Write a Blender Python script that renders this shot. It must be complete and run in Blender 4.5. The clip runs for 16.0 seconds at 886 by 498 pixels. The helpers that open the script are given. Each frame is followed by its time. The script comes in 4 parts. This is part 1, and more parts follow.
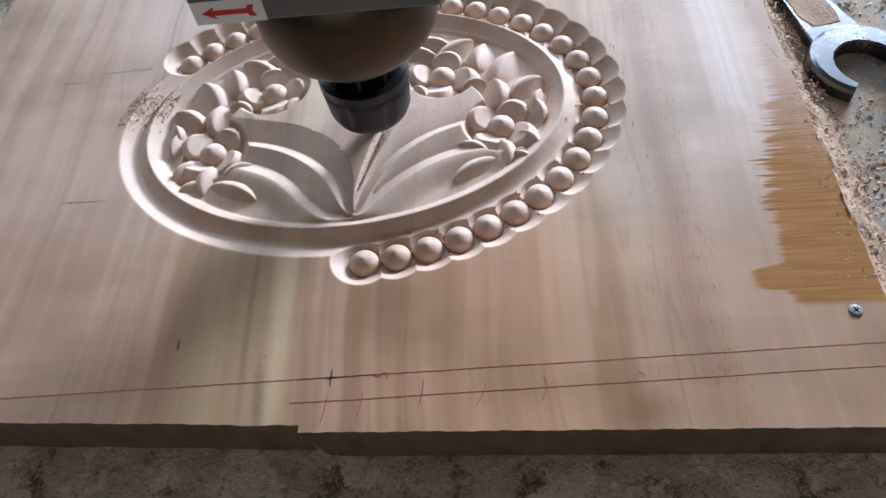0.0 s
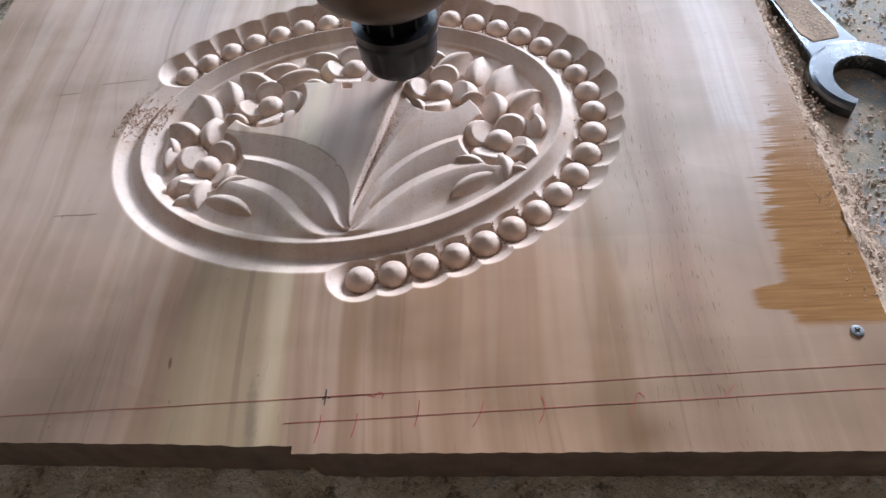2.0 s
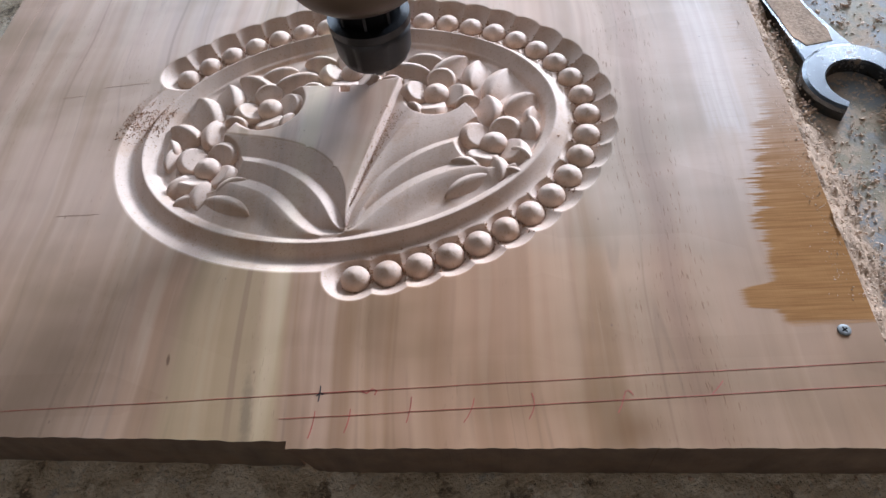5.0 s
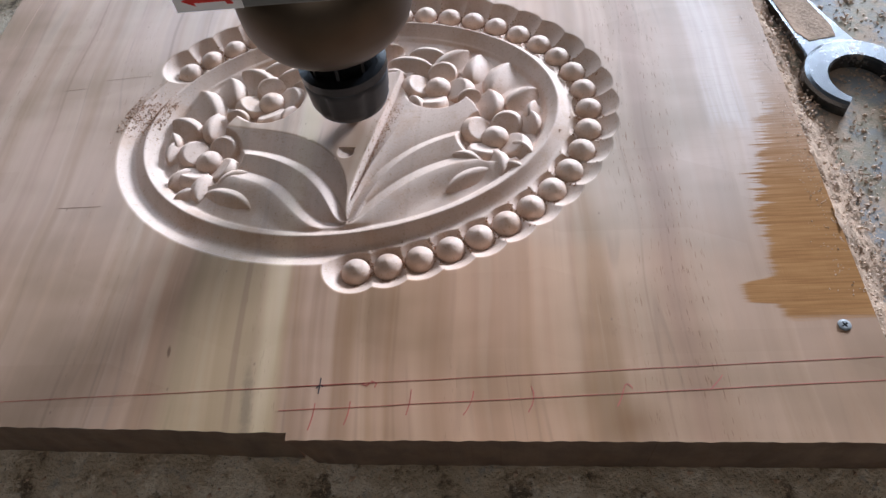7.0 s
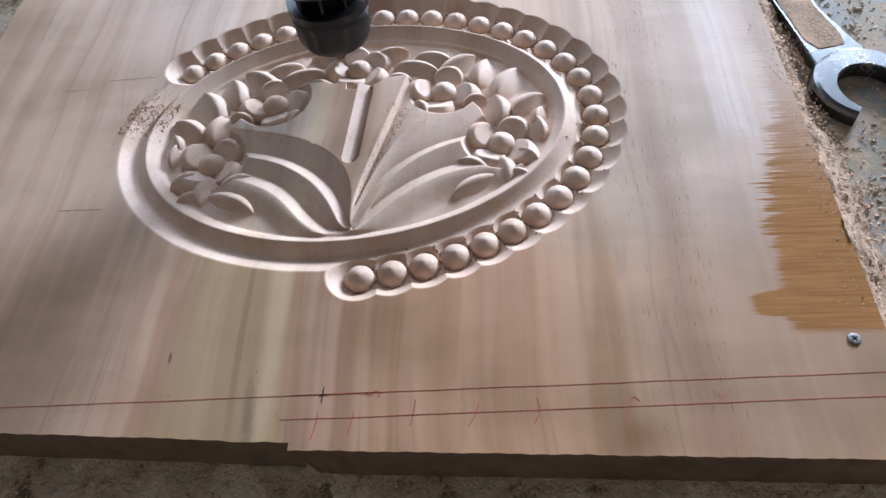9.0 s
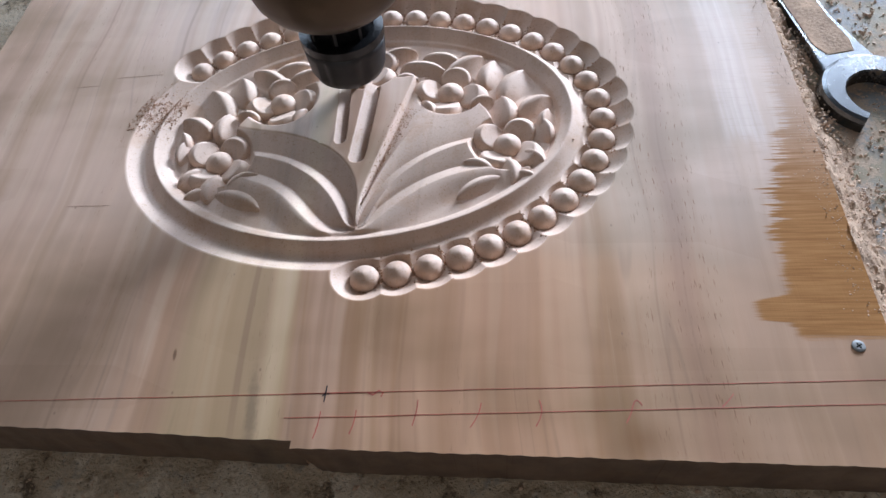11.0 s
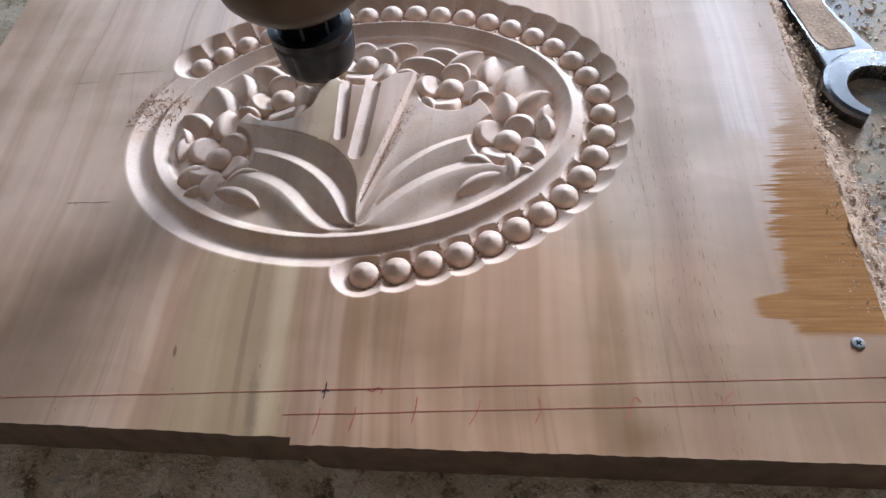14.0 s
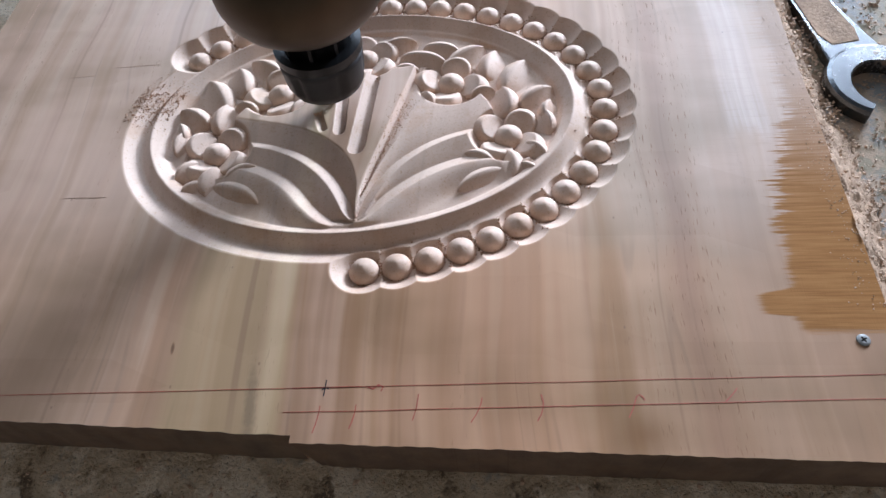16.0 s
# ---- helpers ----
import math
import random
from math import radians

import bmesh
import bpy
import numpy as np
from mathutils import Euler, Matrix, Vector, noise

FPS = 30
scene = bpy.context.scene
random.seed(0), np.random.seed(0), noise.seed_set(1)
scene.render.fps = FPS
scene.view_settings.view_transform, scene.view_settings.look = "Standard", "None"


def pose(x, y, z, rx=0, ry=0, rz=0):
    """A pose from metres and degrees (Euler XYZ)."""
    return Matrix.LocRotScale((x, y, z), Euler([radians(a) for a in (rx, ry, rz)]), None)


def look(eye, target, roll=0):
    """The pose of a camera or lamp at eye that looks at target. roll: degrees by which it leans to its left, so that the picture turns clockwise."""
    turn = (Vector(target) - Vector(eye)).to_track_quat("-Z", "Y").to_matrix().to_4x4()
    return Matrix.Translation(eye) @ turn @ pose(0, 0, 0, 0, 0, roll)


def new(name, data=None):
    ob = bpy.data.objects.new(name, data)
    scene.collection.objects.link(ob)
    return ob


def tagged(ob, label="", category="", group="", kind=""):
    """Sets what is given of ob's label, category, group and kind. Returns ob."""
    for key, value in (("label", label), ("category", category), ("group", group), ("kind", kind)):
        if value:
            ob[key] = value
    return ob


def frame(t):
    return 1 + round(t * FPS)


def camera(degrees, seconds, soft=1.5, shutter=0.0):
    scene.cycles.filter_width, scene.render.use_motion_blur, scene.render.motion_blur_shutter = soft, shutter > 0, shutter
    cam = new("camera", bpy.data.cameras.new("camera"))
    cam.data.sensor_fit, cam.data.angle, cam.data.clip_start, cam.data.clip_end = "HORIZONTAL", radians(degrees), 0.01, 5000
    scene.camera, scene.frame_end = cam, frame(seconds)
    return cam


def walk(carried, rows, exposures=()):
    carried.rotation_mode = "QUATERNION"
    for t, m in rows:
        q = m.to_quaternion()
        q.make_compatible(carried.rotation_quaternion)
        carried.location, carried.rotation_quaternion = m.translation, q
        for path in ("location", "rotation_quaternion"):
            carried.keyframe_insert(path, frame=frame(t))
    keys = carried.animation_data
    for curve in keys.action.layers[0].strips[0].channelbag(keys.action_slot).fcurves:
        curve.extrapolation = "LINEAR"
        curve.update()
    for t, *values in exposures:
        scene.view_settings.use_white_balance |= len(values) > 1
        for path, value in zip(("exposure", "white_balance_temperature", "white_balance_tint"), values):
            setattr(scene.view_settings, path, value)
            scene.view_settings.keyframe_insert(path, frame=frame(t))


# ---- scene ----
# camera: a phone held by hand over the machine table
cam = camera(66.0, 16.0)
walk(cam, [
    (0.0, pose(0.0426, -0.2800, 0.2667, 34.06, 4.84, -6.01)),
    (0.5, pose(0.0438, -0.2716, 0.2657, 34.03, 4.65, -6.11)),
    (1.0, pose(0.0418, -0.2691, 0.2644, 34.02, 4.44, -6.16)),
    (1.5, pose(0.0416, -0.2707, 0.2650, 34.24, 4.50, -6.06)),
    (2.0, pose(0.0428, -0.2736, 0.2662, 34.57, 4.41, -5.98)),
    (2.5, pose(0.0455, -0.2737, 0.2659, 34.17, 4.52, -6.10)),
    (3.0, pose(0.0442, -0.2736, 0.2653, 34.44, 4.63, -6.17)),
    (3.5, pose(0.0443, -0.2771, 0.2661, 34.51, 4.59, -6.08)),
    (4.0, pose(0.0461, -0.2773, 0.2682, 34.77, 4.69, -5.85)),
    (6.5, pose(0.0493, -0.2817, 0.2688, 35.06, 4.78, -5.34)),
    (7.0, pose(0.0492, -0.2806, 0.2679, 34.76, 4.80, -5.24)),
    (7.5, pose(0.0502, -0.2783, 0.2684, 34.49, 5.13, -5.45)),
    (8.0, pose(0.0479, -0.2789, 0.2689, 35.23, 4.53, -5.09)),
    (8.5, pose(0.0467, -0.2765, 0.2680, 35.05, 4.43, -4.75)),
    (9.0, pose(0.0466, -0.2750, 0.2675, 34.72, 4.38, -4.81)),
    (11.5, pose(0.0471, -0.2751, 0.2685, 34.80, 4.28, -3.74)),
    (12.0, pose(0.0457, -0.2736, 0.2686, 34.71, 4.28, -3.80)),
    (12.5, pose(0.0455, -0.2725, 0.2689, 34.66, 4.24, -3.76)),
    (13.0, pose(0.0454, -0.2728, 0.2696, 34.52, 4.35, -3.70)),
    (13.5, pose(0.0476, -0.2776, 0.2676, 34.62, 4.03, -3.67)),
    (14.0, pose(0.0481, -0.2742, 0.2688, 34.33, 4.40, -3.76)),
    (14.5, pose(0.0479, -0.2722, 0.2677, 34.33, 4.38, -3.82)),
    (15.0, pose(0.0467, -0.2724, 0.2683, 34.36, 4.38, -3.90)),
    (15.5, pose(0.0467, -0.2726, 0.2667, 34.18, 3.97, -3.84)),
    (16.0, pose(0.0465, -0.2723, 0.2659, 34.02, 4.24, -3.88)),
])

# ---------------------------------------------------------------- light
world = bpy.data.worlds.new("sky")
scene.world = world
world.use_nodes = True
wn = world.node_tree.nodes
sky = wn.new("ShaderNodeTexSky")
sky.sky_type, sky.sun_disc = "NISHITA", False
sky.sun_elevation, sky.sun_rotation = radians(38), radians(25)
wn["Background"].inputs["Strength"].default_value = 0.1
world.node_tree.links.new(sky.outputs["Color"], wn["Background"].inputs["Color"])
scene.view_settings.exposure = 0.0


def area_light(name, place, target, width, height, power, colour):
    lamp = bpy.data.lights.new(name, "AREA")
    lamp.shape, lamp.size, lamp.size_y = "RECTANGLE", width, height
    lamp.energy, lamp.color = power, colour
    ob = new(name, lamp)
    ob.matrix_basis = look(place, target)
    return ob


# daylight from the workshop's windows: the one ahead to the right is the brightest
area_light("window_daylight", (1.60, 1.79, 0.60), (1.60, 0.0, 0.60), 0.9, 0.46, 262, (0.645, 0.775, 1.0))
area_light("middle_window_daylight", (-0.10, 1.79, 1.10), (-0.10, 0.0, 1.10), 1.6, 1.4, 39, (0.62, 0.775, 1.0))
# weak warm fill lamp added behind the camera to lift the bed; its opening is assumed
area_light("back_window_daylight", (-0.3, -2.89, 1.7), (-0.3, 0.0, 0.9), 2.2, 0.9, 9, (1.0, 0.92, 0.82))


# ---------------------------------------------------------------- materials
class Nodes:
    """A short way to write node trees."""

    def __init__(self, name):
        self.mat = bpy.data.materials.new(name)
        self.mat.use_nodes = True
        self.tree = self.mat.node_tree
        self.bsdf = self.tree.nodes["Principled BSDF"]

    def put(self, socket, value):
        if isinstance(value, bpy.types.NodeSocket):
            self.tree.links.new(value, socket)
        else:
            socket.default_value = value

    def math(self, op, a, b=0.0, clamp=False):
        n = self.tree.nodes.new("ShaderNodeMath")
        n.operation, n.use_clamp = op, clamp
        self.put(n.inputs[0], a)
        self.put(n.inputs[1], b)
        return n.outputs[0]

    def step(self, x, lo, hi, kind="SMOOTHSTEP"):
        n = self.tree.nodes.new("ShaderNodeMapRange")
        n.interpolation_type = kind
        self.put(n.inputs[0], x)
        self.put(n.inputs[1], lo)
        self.put(n.inputs[2], hi)
        return n.outputs[0]

    def xyz(self, x, y, z):
        n = self.tree.nodes.new("ShaderNodeCombineXYZ")
        for s, v in zip(n.inputs, (x, y, z)):
            self.put(s, v)
        return n.outputs[0]

    def split(self, v):
        n = self.tree.nodes.new("ShaderNodeSeparateXYZ")
        self.put(n.inputs[0], v)
        return n.outputs

    def noise(self, v, scale, detail=3.0, rough=0.55, colour=False):
        n = self.tree.nodes.new("ShaderNodeTexNoise")
        self.put(n.inputs["Vector"], v)
        n.inputs["Scale"].default_value = scale
        n.inputs["Detail"].default_value = detail
        n.inputs["Roughness"].default_value = rough
        return n.outputs["Color" if colour else "Fac"]

    def mix(self, f, a, b, kind="MIX"):
        n = self.tree.nodes.new("ShaderNodeMix")
        n.data_type, n.blend_type = "RGBA", kind
        self.put(n.inputs[0], f)
        for s, v in ((n.inputs[6], a), (n.inputs[7], b)):
            self.put(s, v if isinstance(v, bpy.types.NodeSocket) else (*v, 1.0))
        return n.outputs[2]

    def ramp(self, f, stops):
        n = self.tree.nodes.new("ShaderNodeValToRGB")
        while len(n.color_ramp.elements) < len(stops):
            n.color_ramp.elements.new(0.5)
        for e, (at, c) in zip(n.color_ramp.elements, stops):
            e.position, e.color = at, (*c, 1.0)
        self.put(n.inputs[0], f)
        return n.outputs[0]

    def position(self):
        return self.tree.nodes.new("ShaderNodeNewGeometry").outputs["Position"]

    def own(self):
        return self.tree.nodes.new("ShaderNodeTexCoord").outputs["Object"]

    def bump(self, h, strength, distance):
        n = self.tree.nodes.new("ShaderNodeBump")
        n.inputs["Strength"].default_value, n.inputs["Distance"].default_value = strength, distance
        self.put(n.inputs["Height"], h)
        self.put(self.bsdf.inputs["Normal"], n.outputs[0])

    def done(self, colour, rough=0.5, metal=0.0, spec=0.5):
        self.put(self.bsdf.inputs["Base Color"], colour if isinstance(colour, bpy.types.NodeSocket) else (*colour, 1.0))
        self.put(self.bsdf.inputs["Roughness"], rough)
        self.put(self.bsdf.inputs["Metallic"], metal)
        self.put(self.bsdf.inputs["Specular IOR Level"], spec)
        return self.mat


GRAIN = radians(6.0)  # the boards lie turned by this much to the machine's axes


def wood_material():
    n = Nodes("planed_wood")
    x, y, z = n.split(n.position())
    c, s = math.cos(GRAIN), math.sin(GRAIN)
    across = n.math("SUBTRACT", n.math("MULTIPLY", x, c), n.math("MULTIPLY", y, s))
    along = n.math("ADD", n.math("MULTIPLY", x, s), n.math("MULTIPLY", y, c))
    # the grain wanders a little from side to side
    drift = n.noise(n.xyz(n.math("MULTIPLY", across, 6.0), n.math("MULTIPLY", along, 4.0), 0.0), 1.0, 2.0)
    a2 = n.math("ADD", across, n.math("MULTIPLY", drift, 0.03))
    wide = n.noise(n.xyz(n.math("MULTIPLY", a2, 26.0), n.math("MULTIPLY", along, 0.9), z), 1.0, 3.0, 0.6)
    fine = n.noise(n.xyz(n.math("MULTIPLY", a2, 240.0), n.math("MULTIPLY", along, 5.0), n.math("MULTIPLY", z, 60.0)), 1.0, 3.0, 0.6)
    fibre = n.noise(n.xyz(n.math("MULTIPLY", a2, 1900.0), n.math("MULTIPLY", along, 60.0), n.math("MULTIPLY", z, 600.0)), 1.0, 2.0, 0.6)
    col = n.ramp(wide, [(0.30, (0.300, 0.180, 0.105)), (0.42, (0.530, 0.335, 0.230)), (0.51, (0.640, 0.430, 0.315)),
                        (0.59, (0.455, 0.280, 0.170)), (0.72, (0.700, 0.500, 0.385))])
    col = n.mix(n.math("MULTIPLY", n.step(fine, 0.52, 0.72), 0.24), col, (0.409, 0.242, 0.176))
    col = n.mix(n.math("MULTIPLY", n.step(fine, 0.45, 0.28), 0.26), col, (0.683, 0.494, 0.389))
    # thin wavy figure lines that follow the growth rings, and broad soft streaks between them
    ring = n.noise(n.xyz(n.math("MULTIPLY", a2, 34.0), n.math("MULTIPLY", along, 2.6), 11.0), 1.0, 1.0, 0.4)
    away = n.math("ABSOLUTE", n.math("SUBTRACT", n.math("FRACT", n.math("MULTIPLY", ring, 7.0)), 0.5))
    weak = n.noise(n.xyz(n.math("MULTIPLY", a2, 20.0), n.math("MULTIPLY", along, 14.0), 4.0), 1.0, 2.0)
    col = n.mix(n.math("MULTIPLY", n.step(away, 0.085, 0.01), n.math("MULTIPLY", n.step(weak, 0.46, 0.64), 0.5)), col, (0.285, 0.190, 0.145))
    soft = n.noise(n.xyz(n.math("MULTIPLY", a2, 60.0), n.math("MULTIPLY", along, 3.2), 21.0), 1.0, 2.0, 0.5)
    col = n.mix(n.math("MULTIPLY", n.step(soft, 0.50, 0.60), 0.48), col, (0.375, 0.240, 0.165))
    col = n.mix(n.math("MULTIPLY", n.step(soft, 0.46, 0.38), 0.38), col, (0.700, 0.530, 0.410))

    def band(lo, hi, soft, colour, amount, base):
        up = n.step(a2, lo - soft, lo + soft)
        down = n.step(a2, hi + soft, hi - soft)
        f = n.math("MULTIPLY", n.math("MULTIPLY", up, down), amount)
        return n.mix(f, base, colour)

    col = band(-0.230, -0.075, 0.012, (0.523, 0.371, 0.295), 0.45, col)
    col = band(-0.052, -0.012, 0.006, (0.420, 0.315, 0.165), n.math("ADD", 0.10, n.math("MULTIPLY", n.step(along, -0.02, -0.09), 0.40)), col)
    col = band(-0.0125, -0.002, 0.003, (0.690, 0.550, 0.340), 0.45, col)
    col = band(0.000, 0.034, 0.006, (0.470, 0.280, 0.215), 0.20, col)
    col = band(0.047, 0.130, 0.012, (0.649, 0.397, 0.280), 0.45, col)
    col = band(0.170, 0.179, 0.003, (0.421, 0.215, 0.155), 0.42, col)
    col = band(0.19, 0.225, 0.008, (0.659, 0.484, 0.384), 0.3, col)
    # right side darkened in colour to offset the stronger window light there
    col = band(0.155, 0.300, 0.030, (0.420, 0.275, 0.195), 0.60, col)
    # narrow dark growth lines
    for at, width, amount in ((-0.118, 0.0008, 0.4), (-0.176, 0.0006, 0.3), (-0.098, 0.0004, 0.3), (-0.037, 0.0014, 0.45), (0.021, 0.0005, 0.15), (0.037, 0.0006, 0.2), (0.147, 0.0004, 0.318), (0.160, 0.0003, 0.265)):
        col = band(at - width + 0.015, at + width + 0.015, 0.0006, (0.257, 0.155, 0.106), n.math("MULTIPLY", n.step(drift, 0.42, 0.56), amount), col)
    # planing marks across, big soft stains
    cloud = n.noise(n.xyz(n.math("MULTIPLY", across, 9.0), n.math("MULTIPLY", along, 16.0), 0.0), 1.0, 3.0)
    col = n.mix(n.step(cloud, 0.35, 0.75), col, n.mix(1.0, col, (0.70, 0.70, 0.64), "MULTIPLY"))
    # the front of the boards is stained more orange, in an uneven border
    warm = n.step(n.math("ADD", along, n.math("MULTIPLY", n.math("SUBTRACT", cloud, 0.5), 0.09)), -0.045, -0.105)
    warm = n.math("MULTIPLY", warm, n.math("ADD", 0.5, n.math("MULTIPLY", n.step(across, -0.02, 0.03), 0.4)))
    col = n.mix(warm, col, n.mix(1.0, col, (0.86, 0.74, 0.60), "MULTIPLY"))
    # passes of the planer, each a little lighter or darker than the next
    cell = n.tree.nodes.new("ShaderNodeTexVoronoi")
    cell.distance = "CHEBYCHEV"
    n.put(cell.inputs["Vector"], n.xyz(n.math("MULTIPLY", across, 8.0), n.math("MULTIPLY", along, 19.0), 0.0))
    cell.inputs["Scale"].default_value = 1.0
    tone = n.split(cell.outputs["Color"])[0]
    col = n.mix(n.math("MULTIPLY", n.step(tone, 0.25, 0.8), 0.32), col, n.mix(1.0, col, (0.86, 0.83, 0.80), "MULTIPLY"))
    # grey mould streak by the glue line
    gx, gy = n.math("SUBTRACT", x, -0.0467), n.math("SUBTRACT", y, -0.1618)
    gg = n.math("SQRT", n.math("ADD", n.math("MULTIPLY", gx, gx), n.math("MULTIPLY", n.math("MULTIPLY", gy, gy), 0.018)))
    col = n.mix(n.math("MULTIPLY", n.step(n.math("ADD", gg, n.math("MULTIPLY", n.noise(n.position(), 350.0), 0.003)), 0.0052, 0.0022), 0.66), col, (0.220, 0.155, 0.095))
    # burnt smudge by the front edge
    dx, dy = n.math("SUBTRACT", x, 0.112), n.math("SUBTRACT", y, -0.188)
    rr = n.math("SQRT", n.math("ADD", n.math("MULTIPLY", dx, dx), n.math("MULTIPLY", n.math("MULTIPLY", dy, dy), 1.6)))
    col = n.mix(n.math("MULTIPLY", n.step(n.math("ADD", rr, n.math("MULTIPLY", cloud, 0.008)), 0.023, 0.004), 0.62), col, (0.190, 0.085, 0.030))
    # rough-sawn brown skin left where the planer did not reach
    tooth = n.noise(n.xyz(n.math("MULTIPLY", across, 26.0), n.math("MULTIPLY", along, 560.0), 0.0), 1.0, 3.0, 0.65)
    slow = n.noise(n.xyz(0.0, n.math("MULTIPLY", along, 38.0), 3.0), 1.0, 2.0)
    rise = n.math("MULTIPLY", n.step(along, -0.088, 0.02), 0.024)
    tongue = n.math("MULTIPLY", n.math("MULTIPLY", n.step(along, -0.1235, -0.1215), n.step(along, -0.1085, -0.1125)), 0.013)
    edge = n.math("ADD", n.math("SUBTRACT", n.math("ADD", 0.1995, rise), tongue), n.math("MULTIPLY", n.math("SUBTRACT", tooth, 0.5), n.math("ADD", 0.012, n.math("MULTIPLY", n.step(along, -0.105, -0.06), 0.036))))
    edge = n.math("ADD", edge, n.math("MULTIPLY", n.math("SUBTRACT", slow, 0.5), 0.014))
    skin = n.step(n.math("SUBTRACT", across, edge), 0.0, 0.005)
    skin = n.math("MULTIPLY", skin, n.step(n.math("ADD", along, n.math("MULTIPLY", tooth, 0.006)), -0.129, -0.126))
    fade = n.step(n.math("ADD", along, n.math("MULTIPLY", tooth, 0.10)), 0.09, -0.02)
    skin = n.math("MULTIPLY", skin, n.math("ADD", n.math("MULTIPLY", fade, 0.66), 0.22))
    brown = n.mix(n.step(tooth, 0.3, 0.7), (0.255, 0.112, 0.038), (0.385, 0.185, 0.072))
    top = n.step(z, -0.0008, -0.0003)
    skin = n.math("MULTIPLY", skin, top)
    col = n.mix(skin, col, brown)
    # pale dusty streaks beside it
    ragged = n.math("ADD", along, n.math("MULTIPLY", soft, 0.05))
    pale = n.math("MULTIPLY", n.step(ragged, 0.004, 0.020), n.math("MULTIPLY", n.step(a2, 0.205, 0.213), n.step(a2, 0.234, 0.226)))
    col = n.mix(n.math("MULTIPLY", n.math("MULTIPLY", pale, 0.52), n.math("ADD", 0.25, n.math("MULTIPLY", n.step(fine, 0.30, 0.75), 0.65))), col, (0.773, 0.639, 0.591))
    # fine ripples left by the planer's knives across the outer part of the board
    rip = n.math("MULTIPLY", n.math("MULTIPLY", n.step(across, 0.165, 0.200), n.step(along, -0.07, -0.01)), n.step(n.noise(n.xyz(n.math("MULTIPLY", across, 60.0), n.math("MULTIPLY", along, 750.0), 9.0), 1.0, 2.0, 0.6), 0.52, 0.66))
    col = n.mix(n.math("MULTIPLY", rip, 0.20), col, (0.330, 0.200, 0.130))
    # small dark specks and pores
    speck = n.tree.nodes.new("ShaderNodeTexVoronoi")
    n.put(speck.inputs["Vector"], n.xyz(n.math("MULTIPLY", across, 70.0), n.math("MULTIPLY", along, 45.0), 0.0))
    speck.inputs["Scale"].default_value = 1.0
    col = n.mix(n.math("MULTIPLY", n.step(speck.outputs["Distance"], 0.05, 0.02), 0.5), col, (0.182, 0.103, 0.072))
    # short dark pores along the grain
    pore = n.noise(n.xyz(n.math("MULTIPLY", a2, 1150.0), n.math("MULTIPLY", along, 130.0), 7.0), 1.0, 2.0, 0.5)
    zone = n.noise(n.xyz(n.math("MULTIPLY", a2, 45.0), n.math("MULTIPLY", along, 7.0), 2.0), 1.0, 2.0, 0.5)
    belt = n.math("MULTIPLY", n.math("MULTIPLY", n.step(a2, 0.150, 0.158), n.step(a2, 0.196, 0.184)), n.step(zone, 0.36, 0.52))
    pores = n.math("MULTIPLY", n.step(pore, 0.62, 0.70), n.math("MAXIMUM", n.math("MULTIPLY", n.step(zone, 0.52, 0.66), 0.4), belt))
    col = n.mix(n.math("MULTIPLY", pores, 0.62), col, (0.175, 0.092, 0.062))
    # a small knot
    kx, ky = n.math("SUBTRACT", x, -0.0842), n.math("SUBTRACT", y, -0.1304)
    kk = n.math("SQRT", n.math("ADD", n.math("MULTIPLY", kx, kx), n.math("MULTIPLY", n.math("MULTIPLY", ky, ky), 0.08)))
    col = n.mix(n.math("MULTIPLY", n.step(kk, 0.0011, 0.0004), 0.8), col, (0.130, 0.065, 0.035))
    # machined surfaces below the face show fresh pinkish wood with fuzz
    cut = n.step(z, -0.00012, -0.0004)
    fuzz = n.noise(n.position(), 900.0, 3.0, 0.7)
    chatter = n.noise(n.position(), 260.0, 2.0, 0.6)
    fresh = n.mix(n.step(fuzz, 0.52, 0.80), n.mix(0.55, col, (0.800, 0.630, 0.530)), (0.520, 0.310, 0.200))
    sap = n.noise(n.position(), 48.0, 4.0, 0.65)
    fresh = n.mix(n.math("MULTIPLY", n.step(sap, 0.50, 0.66), 0.34), fresh, (0.480, 0.265, 0.150))
    grainy = n.noise(n.position(), 420.0, 3.0, 0.7)
    fresh = n.mix(n.math("MULTIPLY", n.step(grainy, 0.60, 0.70), 0.45), fresh, (0.400, 0.220, 0.125))
    col = n.mix(n.math("MULTIPLY", cut, 0.85), col, fresh)
    # the sawn front side is darker, in mottled browns
    mottle = n.noise(n.position(), 60.0, 4.0, 0.6)
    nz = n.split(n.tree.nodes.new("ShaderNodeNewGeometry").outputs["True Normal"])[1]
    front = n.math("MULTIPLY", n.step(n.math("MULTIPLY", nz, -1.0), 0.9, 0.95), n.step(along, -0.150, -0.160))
    col = n.mix(n.math("MULTIPLY", front, 0.8), col, n.mix(n.step(mottle, 0.3, 0.7), (0.028, 0.018, 0.013), (0.100, 0.066, 0.044)))
    outer = n.step(across, 0.100, 0.170)  # the outer part of the board is less smooth
    h = n.math("ADD", n.math("MULTIPLY", rip, -0.05), n.math("MULTIPLY", fibre, 0.12))
    h = n.math("ADD", h, n.math("ADD", n.math("MULTIPLY", fine, 0.25), n.math("MULTIPLY", n.math("MULTIPLY", tooth, skin), 0.3)))
    h = n.math("ADD", h, n.math("ADD", n.math("MULTIPLY", n.math("MULTIPLY", n.math("ADD", fuzz, n.math("MULTIPLY", chatter, 1.2)), cut), 0.26), n.math("MULTIPLY", pores, -0.1)))
    n.bump(h, 0.5, 0.0004)
